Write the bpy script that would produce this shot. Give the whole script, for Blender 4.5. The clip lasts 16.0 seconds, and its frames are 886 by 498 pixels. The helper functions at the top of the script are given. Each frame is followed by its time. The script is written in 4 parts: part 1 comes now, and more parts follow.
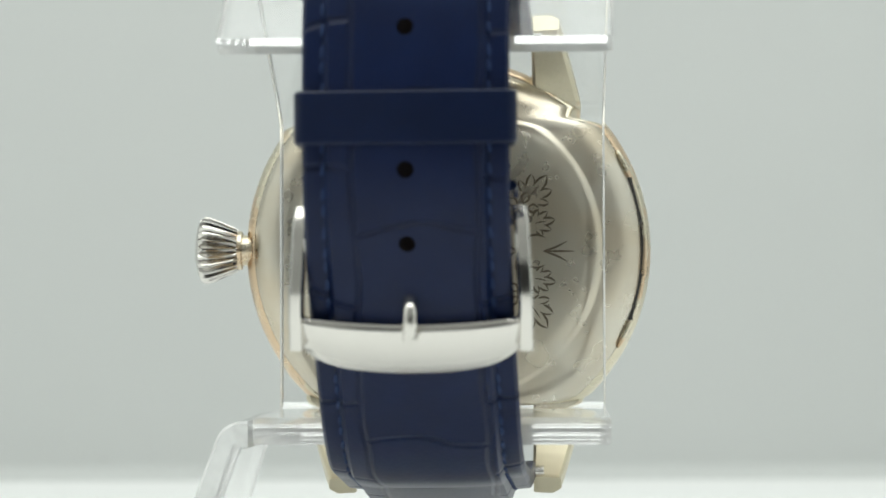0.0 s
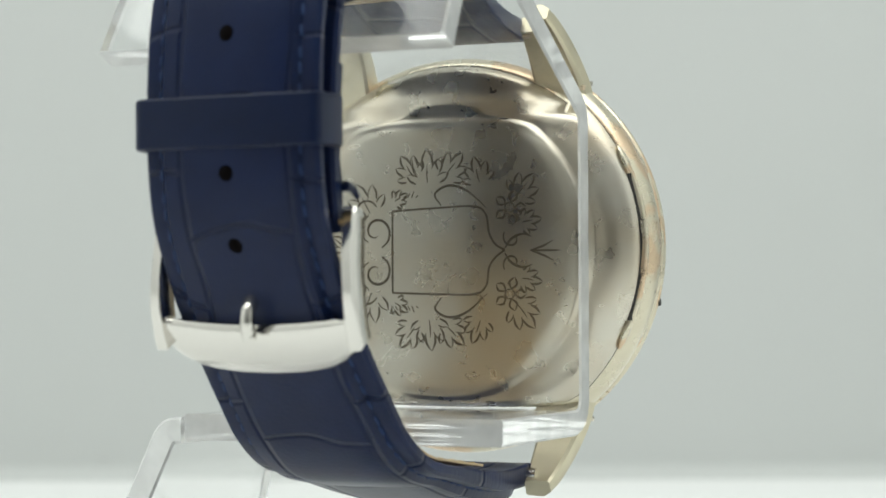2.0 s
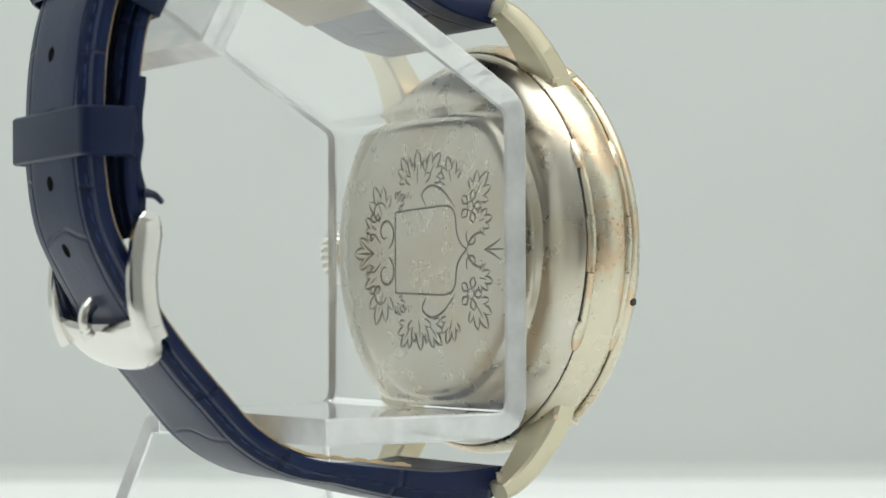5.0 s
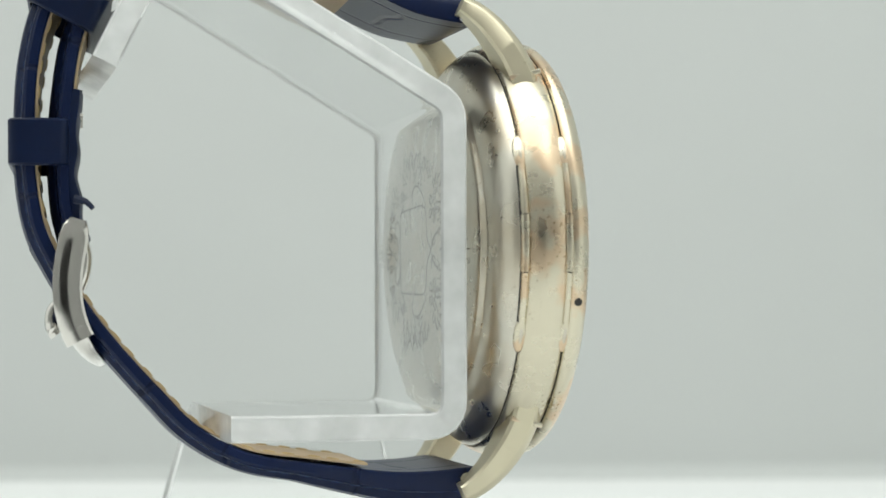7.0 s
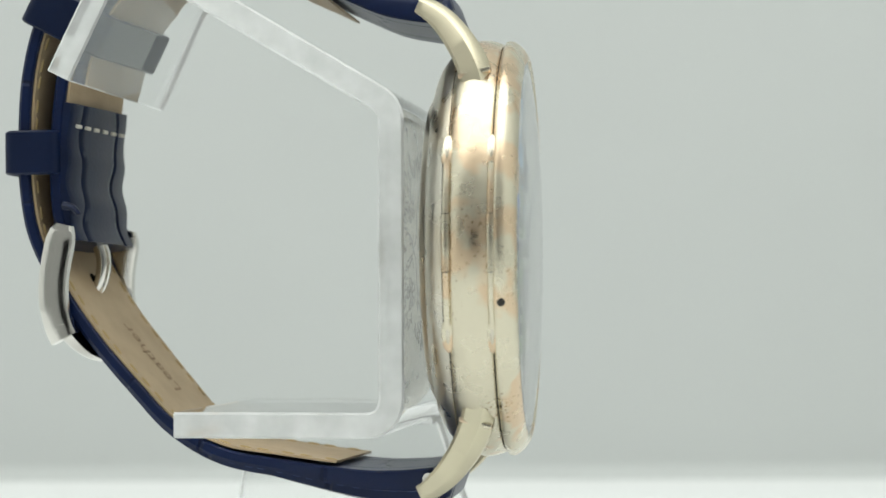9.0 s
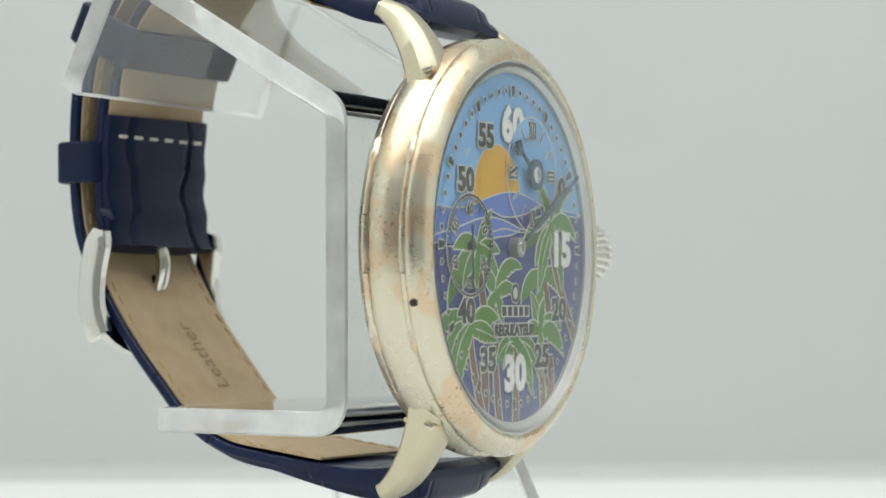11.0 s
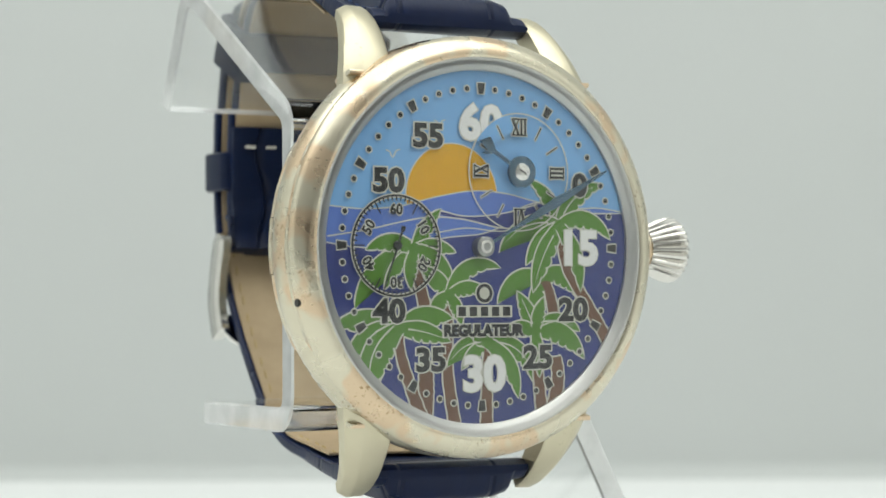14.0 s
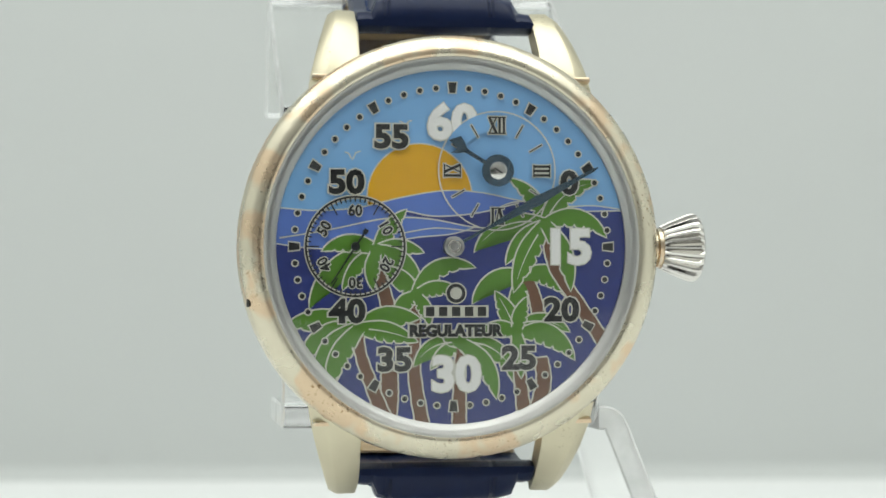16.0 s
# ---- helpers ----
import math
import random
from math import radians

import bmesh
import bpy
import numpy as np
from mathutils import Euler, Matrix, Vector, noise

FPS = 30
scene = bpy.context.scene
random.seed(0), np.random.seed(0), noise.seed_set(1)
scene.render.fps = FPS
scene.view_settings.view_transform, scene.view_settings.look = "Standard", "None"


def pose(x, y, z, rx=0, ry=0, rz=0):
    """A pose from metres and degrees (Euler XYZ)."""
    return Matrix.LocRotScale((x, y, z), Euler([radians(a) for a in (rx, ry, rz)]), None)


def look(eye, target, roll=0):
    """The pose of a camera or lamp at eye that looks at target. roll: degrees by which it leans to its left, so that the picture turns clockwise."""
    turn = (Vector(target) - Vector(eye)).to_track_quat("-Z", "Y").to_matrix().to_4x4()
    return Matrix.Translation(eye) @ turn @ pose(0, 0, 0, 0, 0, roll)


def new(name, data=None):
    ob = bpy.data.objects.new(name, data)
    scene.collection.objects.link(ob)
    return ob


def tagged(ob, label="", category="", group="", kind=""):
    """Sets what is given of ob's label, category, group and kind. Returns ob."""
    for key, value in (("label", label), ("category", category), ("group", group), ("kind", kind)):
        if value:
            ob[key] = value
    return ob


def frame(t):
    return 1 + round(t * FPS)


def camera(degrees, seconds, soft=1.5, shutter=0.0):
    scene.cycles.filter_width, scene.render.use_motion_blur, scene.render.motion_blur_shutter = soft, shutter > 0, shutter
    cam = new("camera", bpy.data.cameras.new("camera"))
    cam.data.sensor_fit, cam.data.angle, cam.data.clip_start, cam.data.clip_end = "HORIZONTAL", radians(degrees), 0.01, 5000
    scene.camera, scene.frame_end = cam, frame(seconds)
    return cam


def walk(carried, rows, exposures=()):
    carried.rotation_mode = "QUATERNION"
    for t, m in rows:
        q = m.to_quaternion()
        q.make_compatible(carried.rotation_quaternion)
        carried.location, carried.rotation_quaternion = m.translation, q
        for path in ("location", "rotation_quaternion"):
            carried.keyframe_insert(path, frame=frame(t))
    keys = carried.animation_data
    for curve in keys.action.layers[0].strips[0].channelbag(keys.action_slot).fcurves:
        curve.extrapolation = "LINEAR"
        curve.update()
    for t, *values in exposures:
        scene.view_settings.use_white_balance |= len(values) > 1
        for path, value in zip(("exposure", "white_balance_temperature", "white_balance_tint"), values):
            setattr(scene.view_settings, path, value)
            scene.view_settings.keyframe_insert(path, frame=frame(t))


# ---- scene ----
# ---------------------------------------------------------------- camera
EYE_H = 0.038          # lens height over the table
DIST = 0.27            # lens to the turning axis
cam = camera(22.71, 16.0, soft=1.6)
cam.data.dof.use_dof, cam.data.dof.focus_distance, cam.data.dof.aperture_fstop = True, 0.262, 32.0
view = look((0.0, -DIST, EYE_H), (-0.00009, 0.0, EYE_H + DIST * 0.02544), -0.18)
walk(cam, [(0, view), (16, view)], exposures=[(0, 0.0), (16, 0.0)])

SPIN, START = -10.603, 179.4      # degrees a second, and at the start
TURN_TIMES = [0.5 * i for i in range(33)]

# ---------------------------------------------------------------- light
world = bpy.data.worlds.new("world")
scene.world = world
world.use_nodes = True
world.node_tree.nodes["Background"].inputs[0].default_value = (0.9, 0.95, 1.0, 1)
world.node_tree.nodes["Background"].inputs[1].default_value = 0.05


def area_lamp(name, w, h, power, m, colour):
    data = bpy.data.lights.new(name, "AREA")
    data.shape, data.size, data.size_y, data.energy, data.color = "RECTANGLE", w, h, power, colour
    ob = new(name, data)
    ob.matrix_world = m
    return ob


area_lamp("ceiling_light_lamp", 0.78, 0.45, 2.55, look((0, -0.105, 0.48), (0, -0.105, 0)), (0.975, 1.0, 0.965))


# ---------------------------------------------------------------- materials
def mat(name, colour, rough=0.5, metal=0.0, **more):
    m = bpy.data.materials.new(name)
    m.use_nodes = True
    b = m.node_tree.nodes["Principled BSDF"]
    b.inputs["Base Color"].default_value = (*colour, 1)
    b.inputs["Roughness"].default_value = rough
    b.inputs["Metallic"].default_value = metal
    for key, value in more.items():
        b.inputs[key.replace("_", " ")].default_value = value
    return m


def node(m, kind, **values):
    n = m.node_tree.nodes.new(kind)
    for key, value in values.items():
        if key in n.inputs:
            n.inputs[key].default_value = value
    return n


def link(m, a, b):
    m.node_tree.links.new(a, b)


def shader(m):
    return m.node_tree.nodes["Principled BSDF"]


def mottle(m, c1, c2, scale, lo=0.4, hi=0.6, detail=4.0, coords=None):
    """Mixes two colours by noise in object space; returns the ramp's output colour socket."""
    tc = node(m, "ShaderNodeTexCoord")
    n = node(m, "ShaderNodeTexNoise", Scale=scale, Detail=detail)
    r = node(m, "ShaderNodeValToRGB")
    r.color_ramp.elements[0].position, r.color_ramp.elements[1].position = lo, hi
    r.color_ramp.elements[0].color, r.color_ramp.elements[1].color = (*c1, 1), (*c2, 1)
    link(m, tc.outputs["Object"], n.inputs["Vector"])
    link(m, n.outputs["Fac"], r.inputs["Fac"])
    return r.outputs["Color"]


def relief(m, scale, strength, distance=0.0001, detail=3.0):
    tc = node(m, "ShaderNodeTexCoord")
    n = node(m, "ShaderNodeTexNoise", Scale=scale, Detail=detail)
    b = node(m, "ShaderNodeBump", Strength=strength, Distance=distance)
    link(m, tc.outputs["Object"], n.inputs["Vector"])
    link(m, n.outputs["Fac"], b.inputs["Height"])
    link(m, b.outputs["Normal"], shader(m).inputs["Normal"])
    return b


def rough_by_noise(m, scale, lo, hi):
    tc = node(m, "ShaderNodeTexCoord")
    n = node(m, "ShaderNodeTexNoise", Scale=scale, Detail=5.0)
    r = node(m, "ShaderNodeMapRange")
    r.inputs["From Min"].default_value, r.inputs["From Max"].default_value = 0.3, 0.7
    r.inputs["To Min"].default_value, r.inputs["To Max"].default_value = lo, hi
    link(m, tc.outputs["Object"], n.inputs["Vector"])
    link(m, n.outputs["Fac"], r.inputs["Value"])
    link(m, r.outputs["Result"], shader(m).inputs["Roughness"])


def worn_metal(name, c1, c2, c3, lo, hi, rlo, rhi, dents=0.12):
    """Metal with wide patches of another tone, and small pits."""
    m = mat(name, c1, 0.25, 1.0)
    patch = mottle(m, c1, c2, 120, lo, hi, 3)
    pits = mottle(m, (1, 1, 1), c3, 2300, 0.60, 0.68, 3)
    gate = mottle(m, (0, 0, 0), (1, 1, 1), 95, 0.57, 0.66, 2)
    mix = m.node_tree.nodes.new("ShaderNodeMixRGB")
    mix.blend_type = "MULTIPLY"
    link(m, gate, mix.inputs[0])
    link(m, patch, mix.inputs[1])
    link(m, pits, mix.inputs[2])
    link(m, mix.outputs[0], shader(m).inputs["Base Color"])
    rough_by_noise(m, 400, rlo, rhi)
    relief(m, 170, dents, 0.0003)
    return m


GOLD = worn_metal("worn_pale_gold", (0.665, 0.615, 0.485), (0.68, 0.53, 0.37), (0.55, 0.46, 0.36), 0.50, 0.56, 0.22, 0.37, 0.45)
BACK = worn_metal("brushed_pale_back", (0.61, 0.58, 0.505), (0.585, 0.52, 0.41), (0.74, 0.68, 0.60), 0.36, 0.66, 0.255, 0.33, 0.06)
LUG = worn_metal("satin_gold_lug", (0.64, 0.59, 0.44), (0.60, 0.55, 0.41), (0.6, 0.55, 0.45), 0.4, 0.6, 0.36, 0.46)
STEEL = mat("polished_steel", (0.72, 0.70, 0.66), 0.15, 1.0)
relief(STEEL, 500, 0.06, 0.0001)
SATIN = mat("satin_steel_ring", (0.60, 0.595, 0.57), 0.45, 1.0)
rough_by_noise(SATIN, 600, 0.42, 0.52)
HUB = mat("grey_steel_hub", (0.34, 0.34, 0.33), 0.42, 1.0)
rough_by_noise(HUB, 900, 0.36, 0.5)
DARK = mat("engraved_groove", (0.125, 0.098, 0.062), 0.5, 0.35)
SEAM = mat("dark_seam", (0.03, 0.028, 0.025), 0.6)
BLUED = mat("blued_steel", (0.10, 0.16, 0.22), 0.25, 1.0)
BLACKHAND = mat("black_hand", (0.015, 0.017, 0.02), 0.35)


def enamel(name, colour, dark):
    m = mat(name, colour, 0.42)
    link(m, mottle(m, colour, dark, 900, 0.3, 0.75, 5), shader(m).inputs["Base Color"])
    relief(m, 2500, 0.05, 0.00005)
    return m


SKY = enamel("sky_enamel", (0.20, 0.43, 0.74), (0.185, 0.405, 0.71))
WAVE = enamel("wave_enamel", (0.10, 0.19, 0.56), (0.092, 0.175, 0.52))
SEA = enamel("sea_enamel", (0.020, 0.036, 0.20), (0.017, 0.030, 0.17))
SUN = enamel("sun_enamel", (0.70, 0.375, 0.006), (0.66, 0.35, 0.005))
LEAF = enamel("leaf_enamel", (0.085, 0.225, 0.018), (0.072, 0.195, 0.015))
BARK = enamel("bark_enamel", (0.16, 0.075, 0.04), (0.13, 0.06, 0.032))
CREAM = enamel("cream_outline", (0.60, 0.60, 0.53), (0.55, 0.55, 0.48))
WHITE = enamel("white_numeral", (0.80, 0.80, 0.78), (0.76, 0.76, 0.74))
BLACK = enamel("black_numeral", (0.012, 0.013, 0.014), (0.018, 0.018, 0.018))


def leather(name, c1, c2, rough, emboss):
    m = mat(name, c1, rough)
    link(m, mottle(m, c1, c2, 260, 0.35, 0.7, 5), shader(m).inputs["Base Color"])
    shader(m).inputs["Specular IOR Level"].default_value = 0.15
    shader(m).inputs["Coat Weight"].default_value = 0.17
    shader(m).inputs["Coat Roughness"].default_value = 0.32
    uv = node(m, "ShaderNodeUVMap")
    grain = node(m, "ShaderNodeTexVoronoi", Scale=2.2)
    b1 = node(m, "ShaderNodeBump", Strength=0.25, Distance=0.00008)
    link(m, uv.outputs[0], grain.inputs["Vector"])
    link(m, grain.outputs["Distance"], b1.inputs["Height"])
    last = b1
    if emboss:
        warp = node(m, "ShaderNodeTexNoise", Scale=0.075, Detail=1.0)
        add = m.node_tree.nodes.new("ShaderNodeVectorMath")
        add.operation = "MULTIPLY_ADD"
        add.inputs[1].default_value = (9.0, 2.5, 0)
        brick = node(m, "ShaderNodeTexBrick", Scale=1.0)
        brick.inputs["Brick Width"].default_value, brick.inputs["Row Height"].default_value = 13.5, 13.0
        brick.inputs["Mortar Size"].default_value, brick.inputs["Mortar Smooth"].default_value = 0.5, 1.0
        brick.inputs["Color1"].default_value = brick.inputs["Color2"].default_value = (1, 1, 1, 1)
        brick.inputs["Mortar"].default_value = (0, 0, 0, 1)
        b2 = node(m, "ShaderNodeBump", Strength=0.8, Distance=0.0006)
        link(m, uv.outputs[0], warp.inputs["Vector"])
        link(m, warp.outputs["Color"], add.inputs[0])
        link(m, uv.outputs[0], add.inputs[2])
        link(m, add.outputs[0], brick.inputs["Vector"])
        link(m, brick.outputs["Color"], b2.inputs["Height"])
        link(m, b1.outputs["Normal"], b2.inputs["Normal"])
        last = b2
    link(m, last.outputs["Normal"], shader(m).inputs["Normal"])
    return m


NAVY = leather("navy_embossed_leather", (0.0022, 0.0086, 0.040), (0.0031, 0.011, 0.049), 0.36, True)
NAVY_PLAIN = leather("navy_plain_leather", (0.0020, 0.0076, 0.031), (0.0028, 0.0096, 0.039), 0.4, False)
LINING = leather("tan_leather_lining", (0.47, 0.36, 0.225), (0.41, 0.31, 0.19), 0.6, False)
THREAD = mat("navy_thread", (0.009, 0.031, 0.105), 0.7)
PALE_THREAD = mat("pale_thread", (0.62, 0.60, 0.54), 0.8)
TAN_THREAD = mat("tan_thread", (0.44, 0.33, 0.16), 0.8)
INK = mat("brown_stamp_ink", (0.26, 0.175, 0.10), 0.7)
HOLE = mat("hole_dark", (0.004, 0.003, 0.003), 1.0, 0.0, Specular_IOR_Level=0.05)

ACRYLIC = mat("clear_acrylic", (0.985, 0.99, 0.988), 0.02, 0.0, Transmission_Weight=1.0, IOR=1.49)


def lit_cut_edge():
    """The pale, half-clear cut edge of an acrylic sheet; its white stands for light gathered inside."""
    m = mat("acrylic_lit_edge", (0.94, 0.955, 0.95), 0.3)
    clear = m.node_tree.nodes.new("ShaderNodeBsdfGlass")
    clear.inputs["Color"].default_value = (0.985, 0.995, 0.99, 1)
    clear.inputs["Roughness"].default_value, clear.inputs["IOR"].default_value = 0.06, 1.49
    mix = m.node_tree.nodes.new("ShaderNodeMixShader")
    tc = node(m, "ShaderNodeTexCoord")
    streak = node(m, "ShaderNodeTexNoise", Scale=220.0, Detail=3.0)
    rng = node(m, "ShaderNodeMapRange")
    rng.inputs["From Min"].default_value, rng.inputs["From Max"].default_value = 0.3, 0.7
    # share of white mixed in for the light that total reflection brings to the edge
    rng.inputs["To Min"].default_value, rng.inputs["To Max"].default_value = 0.42, 0.58
    link(m, tc.outputs["Object"], streak.inputs["Vector"])
    link(m, streak.outputs["Fac"], rng.inputs["Value"])
    link(m, rng.outputs["Result"], mix.inputs[0])
    link(m, clear.outputs[0], mix.inputs[1])
    link(m, shader(m).outputs[0], mix.inputs[2])
    link(m, mix.outputs[0], m.node_tree.nodes["Material Output"].inputs["Surface"])
    return m


LIT_EDGE = lit_cut_edge()
CRYSTAL = mat("watch_crystal", (0.985, 0.99, 0.99), 0.01, 0.0, Transmission_Weight=1.0, IOR=1.36)


def paper(name, c1, c2):
    m = mat(name, c1, 0.75)
    link(m, mottle(m, c1, c2, 14, 0.35, 0.7, 6), shader(m).inputs["Base Color"])
    relief(m, 900, 0.05, 0.0002)
    return m


# Sheet greyer than the table: weaker light on the wall put into its colour.
SHEET = paper("dimmed_backdrop_sheet", (0.565, 0.586, 0.578), (0.555, 0.576, 0.568))
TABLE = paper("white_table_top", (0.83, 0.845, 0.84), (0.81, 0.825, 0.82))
ROOM = paper("dim_room_paint", (0.12, 0.12, 0.12), (0.11, 0.11, 0.112))
FRONT = paper("pale_front_board", (0.31, 0.31, 0.305), (0.29, 0.29, 0.285))
BOARD = paper("white_box_board", (0.84, 0.85, 0.84), (0.82, 0.83, 0.82))

# ---------------------------------------------------------------- mesh helpers (millimetres)
MM = 0.001


def part(name, bm, material, parent, label="", smooth=True, at=None):
    """Links a bmesh in millimetres as one mesh under parent."""
    bmesh.ops.scale(bm, vec=(MM, MM, MM), verts=bm.verts)
    me = bpy.data.meshes.new(name)
    bm.to_mesh(me)
    bm.free()
    me.materials.append(material)
    if smooth:
        me.shade_smooth()
        me.set_sharp_from_angle(angle=radians(38))
    ob = new(name, me)
    ob.parent = parent
    if at is not None:
        ob.matrix_basis = at
    if label:
        ob["label"] = label
    return ob


def again(ob, m):
    """A sibling on the same mesh, at another pose in its parent's space."""
    o = ob.copy()
    scene.collection.objects.link(o)
    o.matrix_basis = m
    return o


def lathe(profile, seg=96, closed=False):
    """Turns (radius, height) rows round the z axis."""
    bm = bmesh.new()
    rings = []
    for r, h in profile:
        if r < 1e-6:
            rings.append([bm.verts.new((0, 0, h))])
        else:
            rings.append([bm.verts.new((r * math.cos(2 * math.pi * i / seg), r * math.sin(2 * math.pi * i / seg), h)) for i in range(seg)])
    pairs = list(zip(rings, rings[1:]))
    if closed:
        pairs.append((rings[-1], rings[0]))
    for a, b in pairs:
        for i in range(seg):
            j = (i + 1) % seg
            if len(a) == 1 and len(b) == 1:
                continue
            if len(a) == 1:
                bm.faces.new((a[0], b[j], b[i]))
            elif len(b) == 1:
                bm.faces.new((a[i], a[j], b[0]))
            else:
                bm.faces.new((a[i], a[j], b[j], b[i]))
    bmesh.ops.recalc_face_normals(bm, faces=bm.faces)
    return bm


def box(x0, x1, y0, y1, z0, z1, bevel=0.0, bm=None):
    own = bmesh.new()
    bmesh.ops.create_cube(own, size=1)
    for v in own.verts:
        v.co = (x0 + (v.co.x + 0.5) * (x1 - x0), y0 + (v.co.y + 0.5) * (y1 - y0), z0 + (v.co.z + 0.5) * (z1 - z0))
    if bevel:
        bmesh.ops.bevel(own, geom=list(own.edges), offset=bevel, segments=2, profile=0.5, affect="EDGES")
    return own


def smooth_path(points, step=0.8):
    """Catmull-Rom through the points, sampled about every step."""
    p = [Vector(q) for q in points]
    p = [2 * p[0] - p[1]] + p + [2 * p[-1] - p[-2]]
    out = []
    for i in range(1, len(p) - 2):
        n = max(2, int((p[i + 1] - p[i]).length / step))
        for k in range(n):
            t = k / n
            a, b, c, d = p[i - 1:i + 3]
            out.append(0.5 * (2 * b + (c - a) * t + (2 * a - 5 * b + 4 * c - d) * t * t + (3 * b - a - 3 * c + d) * t ** 3))
    return out + [p[-2]]


def sweep(path, section, closed_ends=True, uv_width=None):
    """Carries a closed section along a path in the y-z plane. section(s, i) gives (across, out) rows; path rows hold x, y, z."""
    bm = bmesh.new()
    uv = bm.loops.layers.uv.new("UVMap")
    rings, lengths, run = [], [], 0.0
    for i, p in enumerate(path):
        a, b = path[max(i - 1, 0)], path[min(i + 1, len(path) - 1)]
        tan = (b - a).normalized()
        side = Vector((1, 0, 0))
        out = tan.cross(side).normalized()
        side = out.cross(tan).normalized()
        if i:
            run += (p - path[i - 1]).length
        lengths.append(run)
        rings.append([(bm.verts.new(p + side * u + out * v), u) for u, v in section(run, i)])
    n = len(rings[0])
    for k in range(len(rings) - 1):
        for i in range(n):
            j = (i + 1) % n
            quad = ((rings[k][i], lengths[k]), (rings[k][j], lengths[k]), (rings[k + 1][j], lengths[k + 1]), (rings[k + 1][i], lengths[k + 1]))
            f = bm.faces.new([q[0][0] for q in quad])
            for loop, q in zip(f.loops, quad):
                loop[uv].uv = (q[1], q[0][1] + 19.0)
    if closed_ends:
        bm.faces.new([v for v, _ in rings[0]][::-1])
        bm.faces.new([v for v, _ in rings[-1]])
    bmesh.ops.recalc_face_normals(bm, faces=bm.faces)
    return bm


def tube(points, radius, seg=10, step=0.4):
    """A round rod through points; radius may be a function of 0..1."""
    path = smooth_path(points, step)
    bm = bmesh.new()
    rings = []
    ref = Vector((0.13, 0.37, 0.92))
    for i, p in enumerate(path):
        tan = (path[min(i + 1, len(path) - 1)] - path[max(i - 1, 0)]).normalized()
        a = tan.cross(ref).normalized()
        b = tan.cross(a)
        r = radius(i / (len(path) - 1)) if callable(radius) else radius
        rings.append([bm.verts.new(p + r * (math.cos(2 * math.pi * k / seg) * a + math.sin(2 * math.pi * k / seg) * b)) for k in range(seg)])
    for r1, r2 in zip(rings, rings[1:]):
        for k in range(seg):
            bm.faces.new((r1[k], r1[(k + 1) % seg], r2[(k + 1) % seg], r2[k]))
    bm.faces.new(rings[0][::-1])
    bm.faces.new(rings[-1])
    bmesh.ops.recalc_face_normals(bm, faces=bm.faces)
    return bm


def plate(outline, h0, h1):
    """A flat piece from an outline in the x-y plane, between two heights."""
    bm = bmesh.new()
    low = [bm.verts.new((x, y, h0)) for x, y in outline]
    top = [bm.verts.new((x, y, h1)) for x, y in outline]
    n = len(outline)
    f1 = bm.faces.new(low[::-1])
    f2 = bm.faces.new(top)
    for i in range(n):
        bm.faces.new((low[i], low[(i + 1) % n], top[(i + 1) % n], top[i]))
    bmesh.ops.triangulate(bm, faces=[f1, f2])
    bmesh.ops.recalc_face_normals(bm, faces=bm.faces)
    return bm


def merge(a, b):
    """Adds bmesh b to a."""
    me = bpy.data.meshes.new("joint")
    b.to_mesh(me)
    b.free()
    a.from_mesh(me)
    bpy.data.meshes.remove(me)
    return a


# ---------------------------------------------------------------- the light box
def slab(name, x0, x1, y0, y1, z0, z1, material, label, category):
    ob = part(name, box(x0 * 1000, x1 * 1000, y0 * 1000, y1 * 1000, z0 * 1000, z1 * 1000), material, None, "", False)
    return tagged(ob, label, category, kind="structure")


BACK_Y = 0.215


def backdrop():
    """A pale sheet that curves up from the table into the wall behind."""
    bm = bmesh.new()
    rows = [(BACK_Y - 0.005, 0.0), (BACK_Y - 0.004, 0.0)]
    rows += [(BACK_Y - 0.004 + 0.004 * math.sin(a), 0.004 - 0.004 * math.cos(a)) for a in [math.pi / 2 * k / 8 for k in range(1, 9)]]
    rows += [(BACK_Y, 0.2), (BACK_Y, 0.5)]
    thick = [(BACK_Y + 0.004, 0.5), (BACK_Y + 0.004, -0.004), (BACK_Y - 0.005, -0.004)]
    ring = rows + thick
    left = [bm.verts.new((-400, y * 1000, z * 1000)) for y, z in ring]
    right = [bm.verts.new((400, y * 1000, z * 1000)) for y, z in ring]
    n = len(ring)
    for i in range(n):
        bm.faces.new((left[i], left[(i + 1) % n], right[(i + 1) % n], right[i]))
    bmesh.ops.recalc_face_normals(bm, faces=bm.faces)
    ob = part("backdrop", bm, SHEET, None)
    return tagged(ob, "seamless white sheet sweeping up behind the watch, coloured darker for weaker light", "backdrop", kind="structure")


backdrop()
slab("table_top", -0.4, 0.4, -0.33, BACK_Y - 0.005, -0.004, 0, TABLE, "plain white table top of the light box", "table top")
slab("wall_left", -0.41, -0.402, -0.33, BACK_Y, 0, 0.5, BOARD, "plain white side board of the light box", "wall")
slab("wall_right", 0.402, 0.41, -0.33, BACK_Y, 0, 0.5, BOARD, "plain white side board of the light box", "wall")
for name, x0, x1, z0, z1 in (("front_board_left", -0.41, -0.07, 0, 0.5), ("front_board_right", 0.07, 0.41, 0, 0.5), ("front_board_top", -0.07, 0.07, 0.11, 0.5)):
    slab(name, x0, x1, -0.338, -0.331, z0, z1, FRONT, "pale grey front board of the light box round the lens opening", "wall")
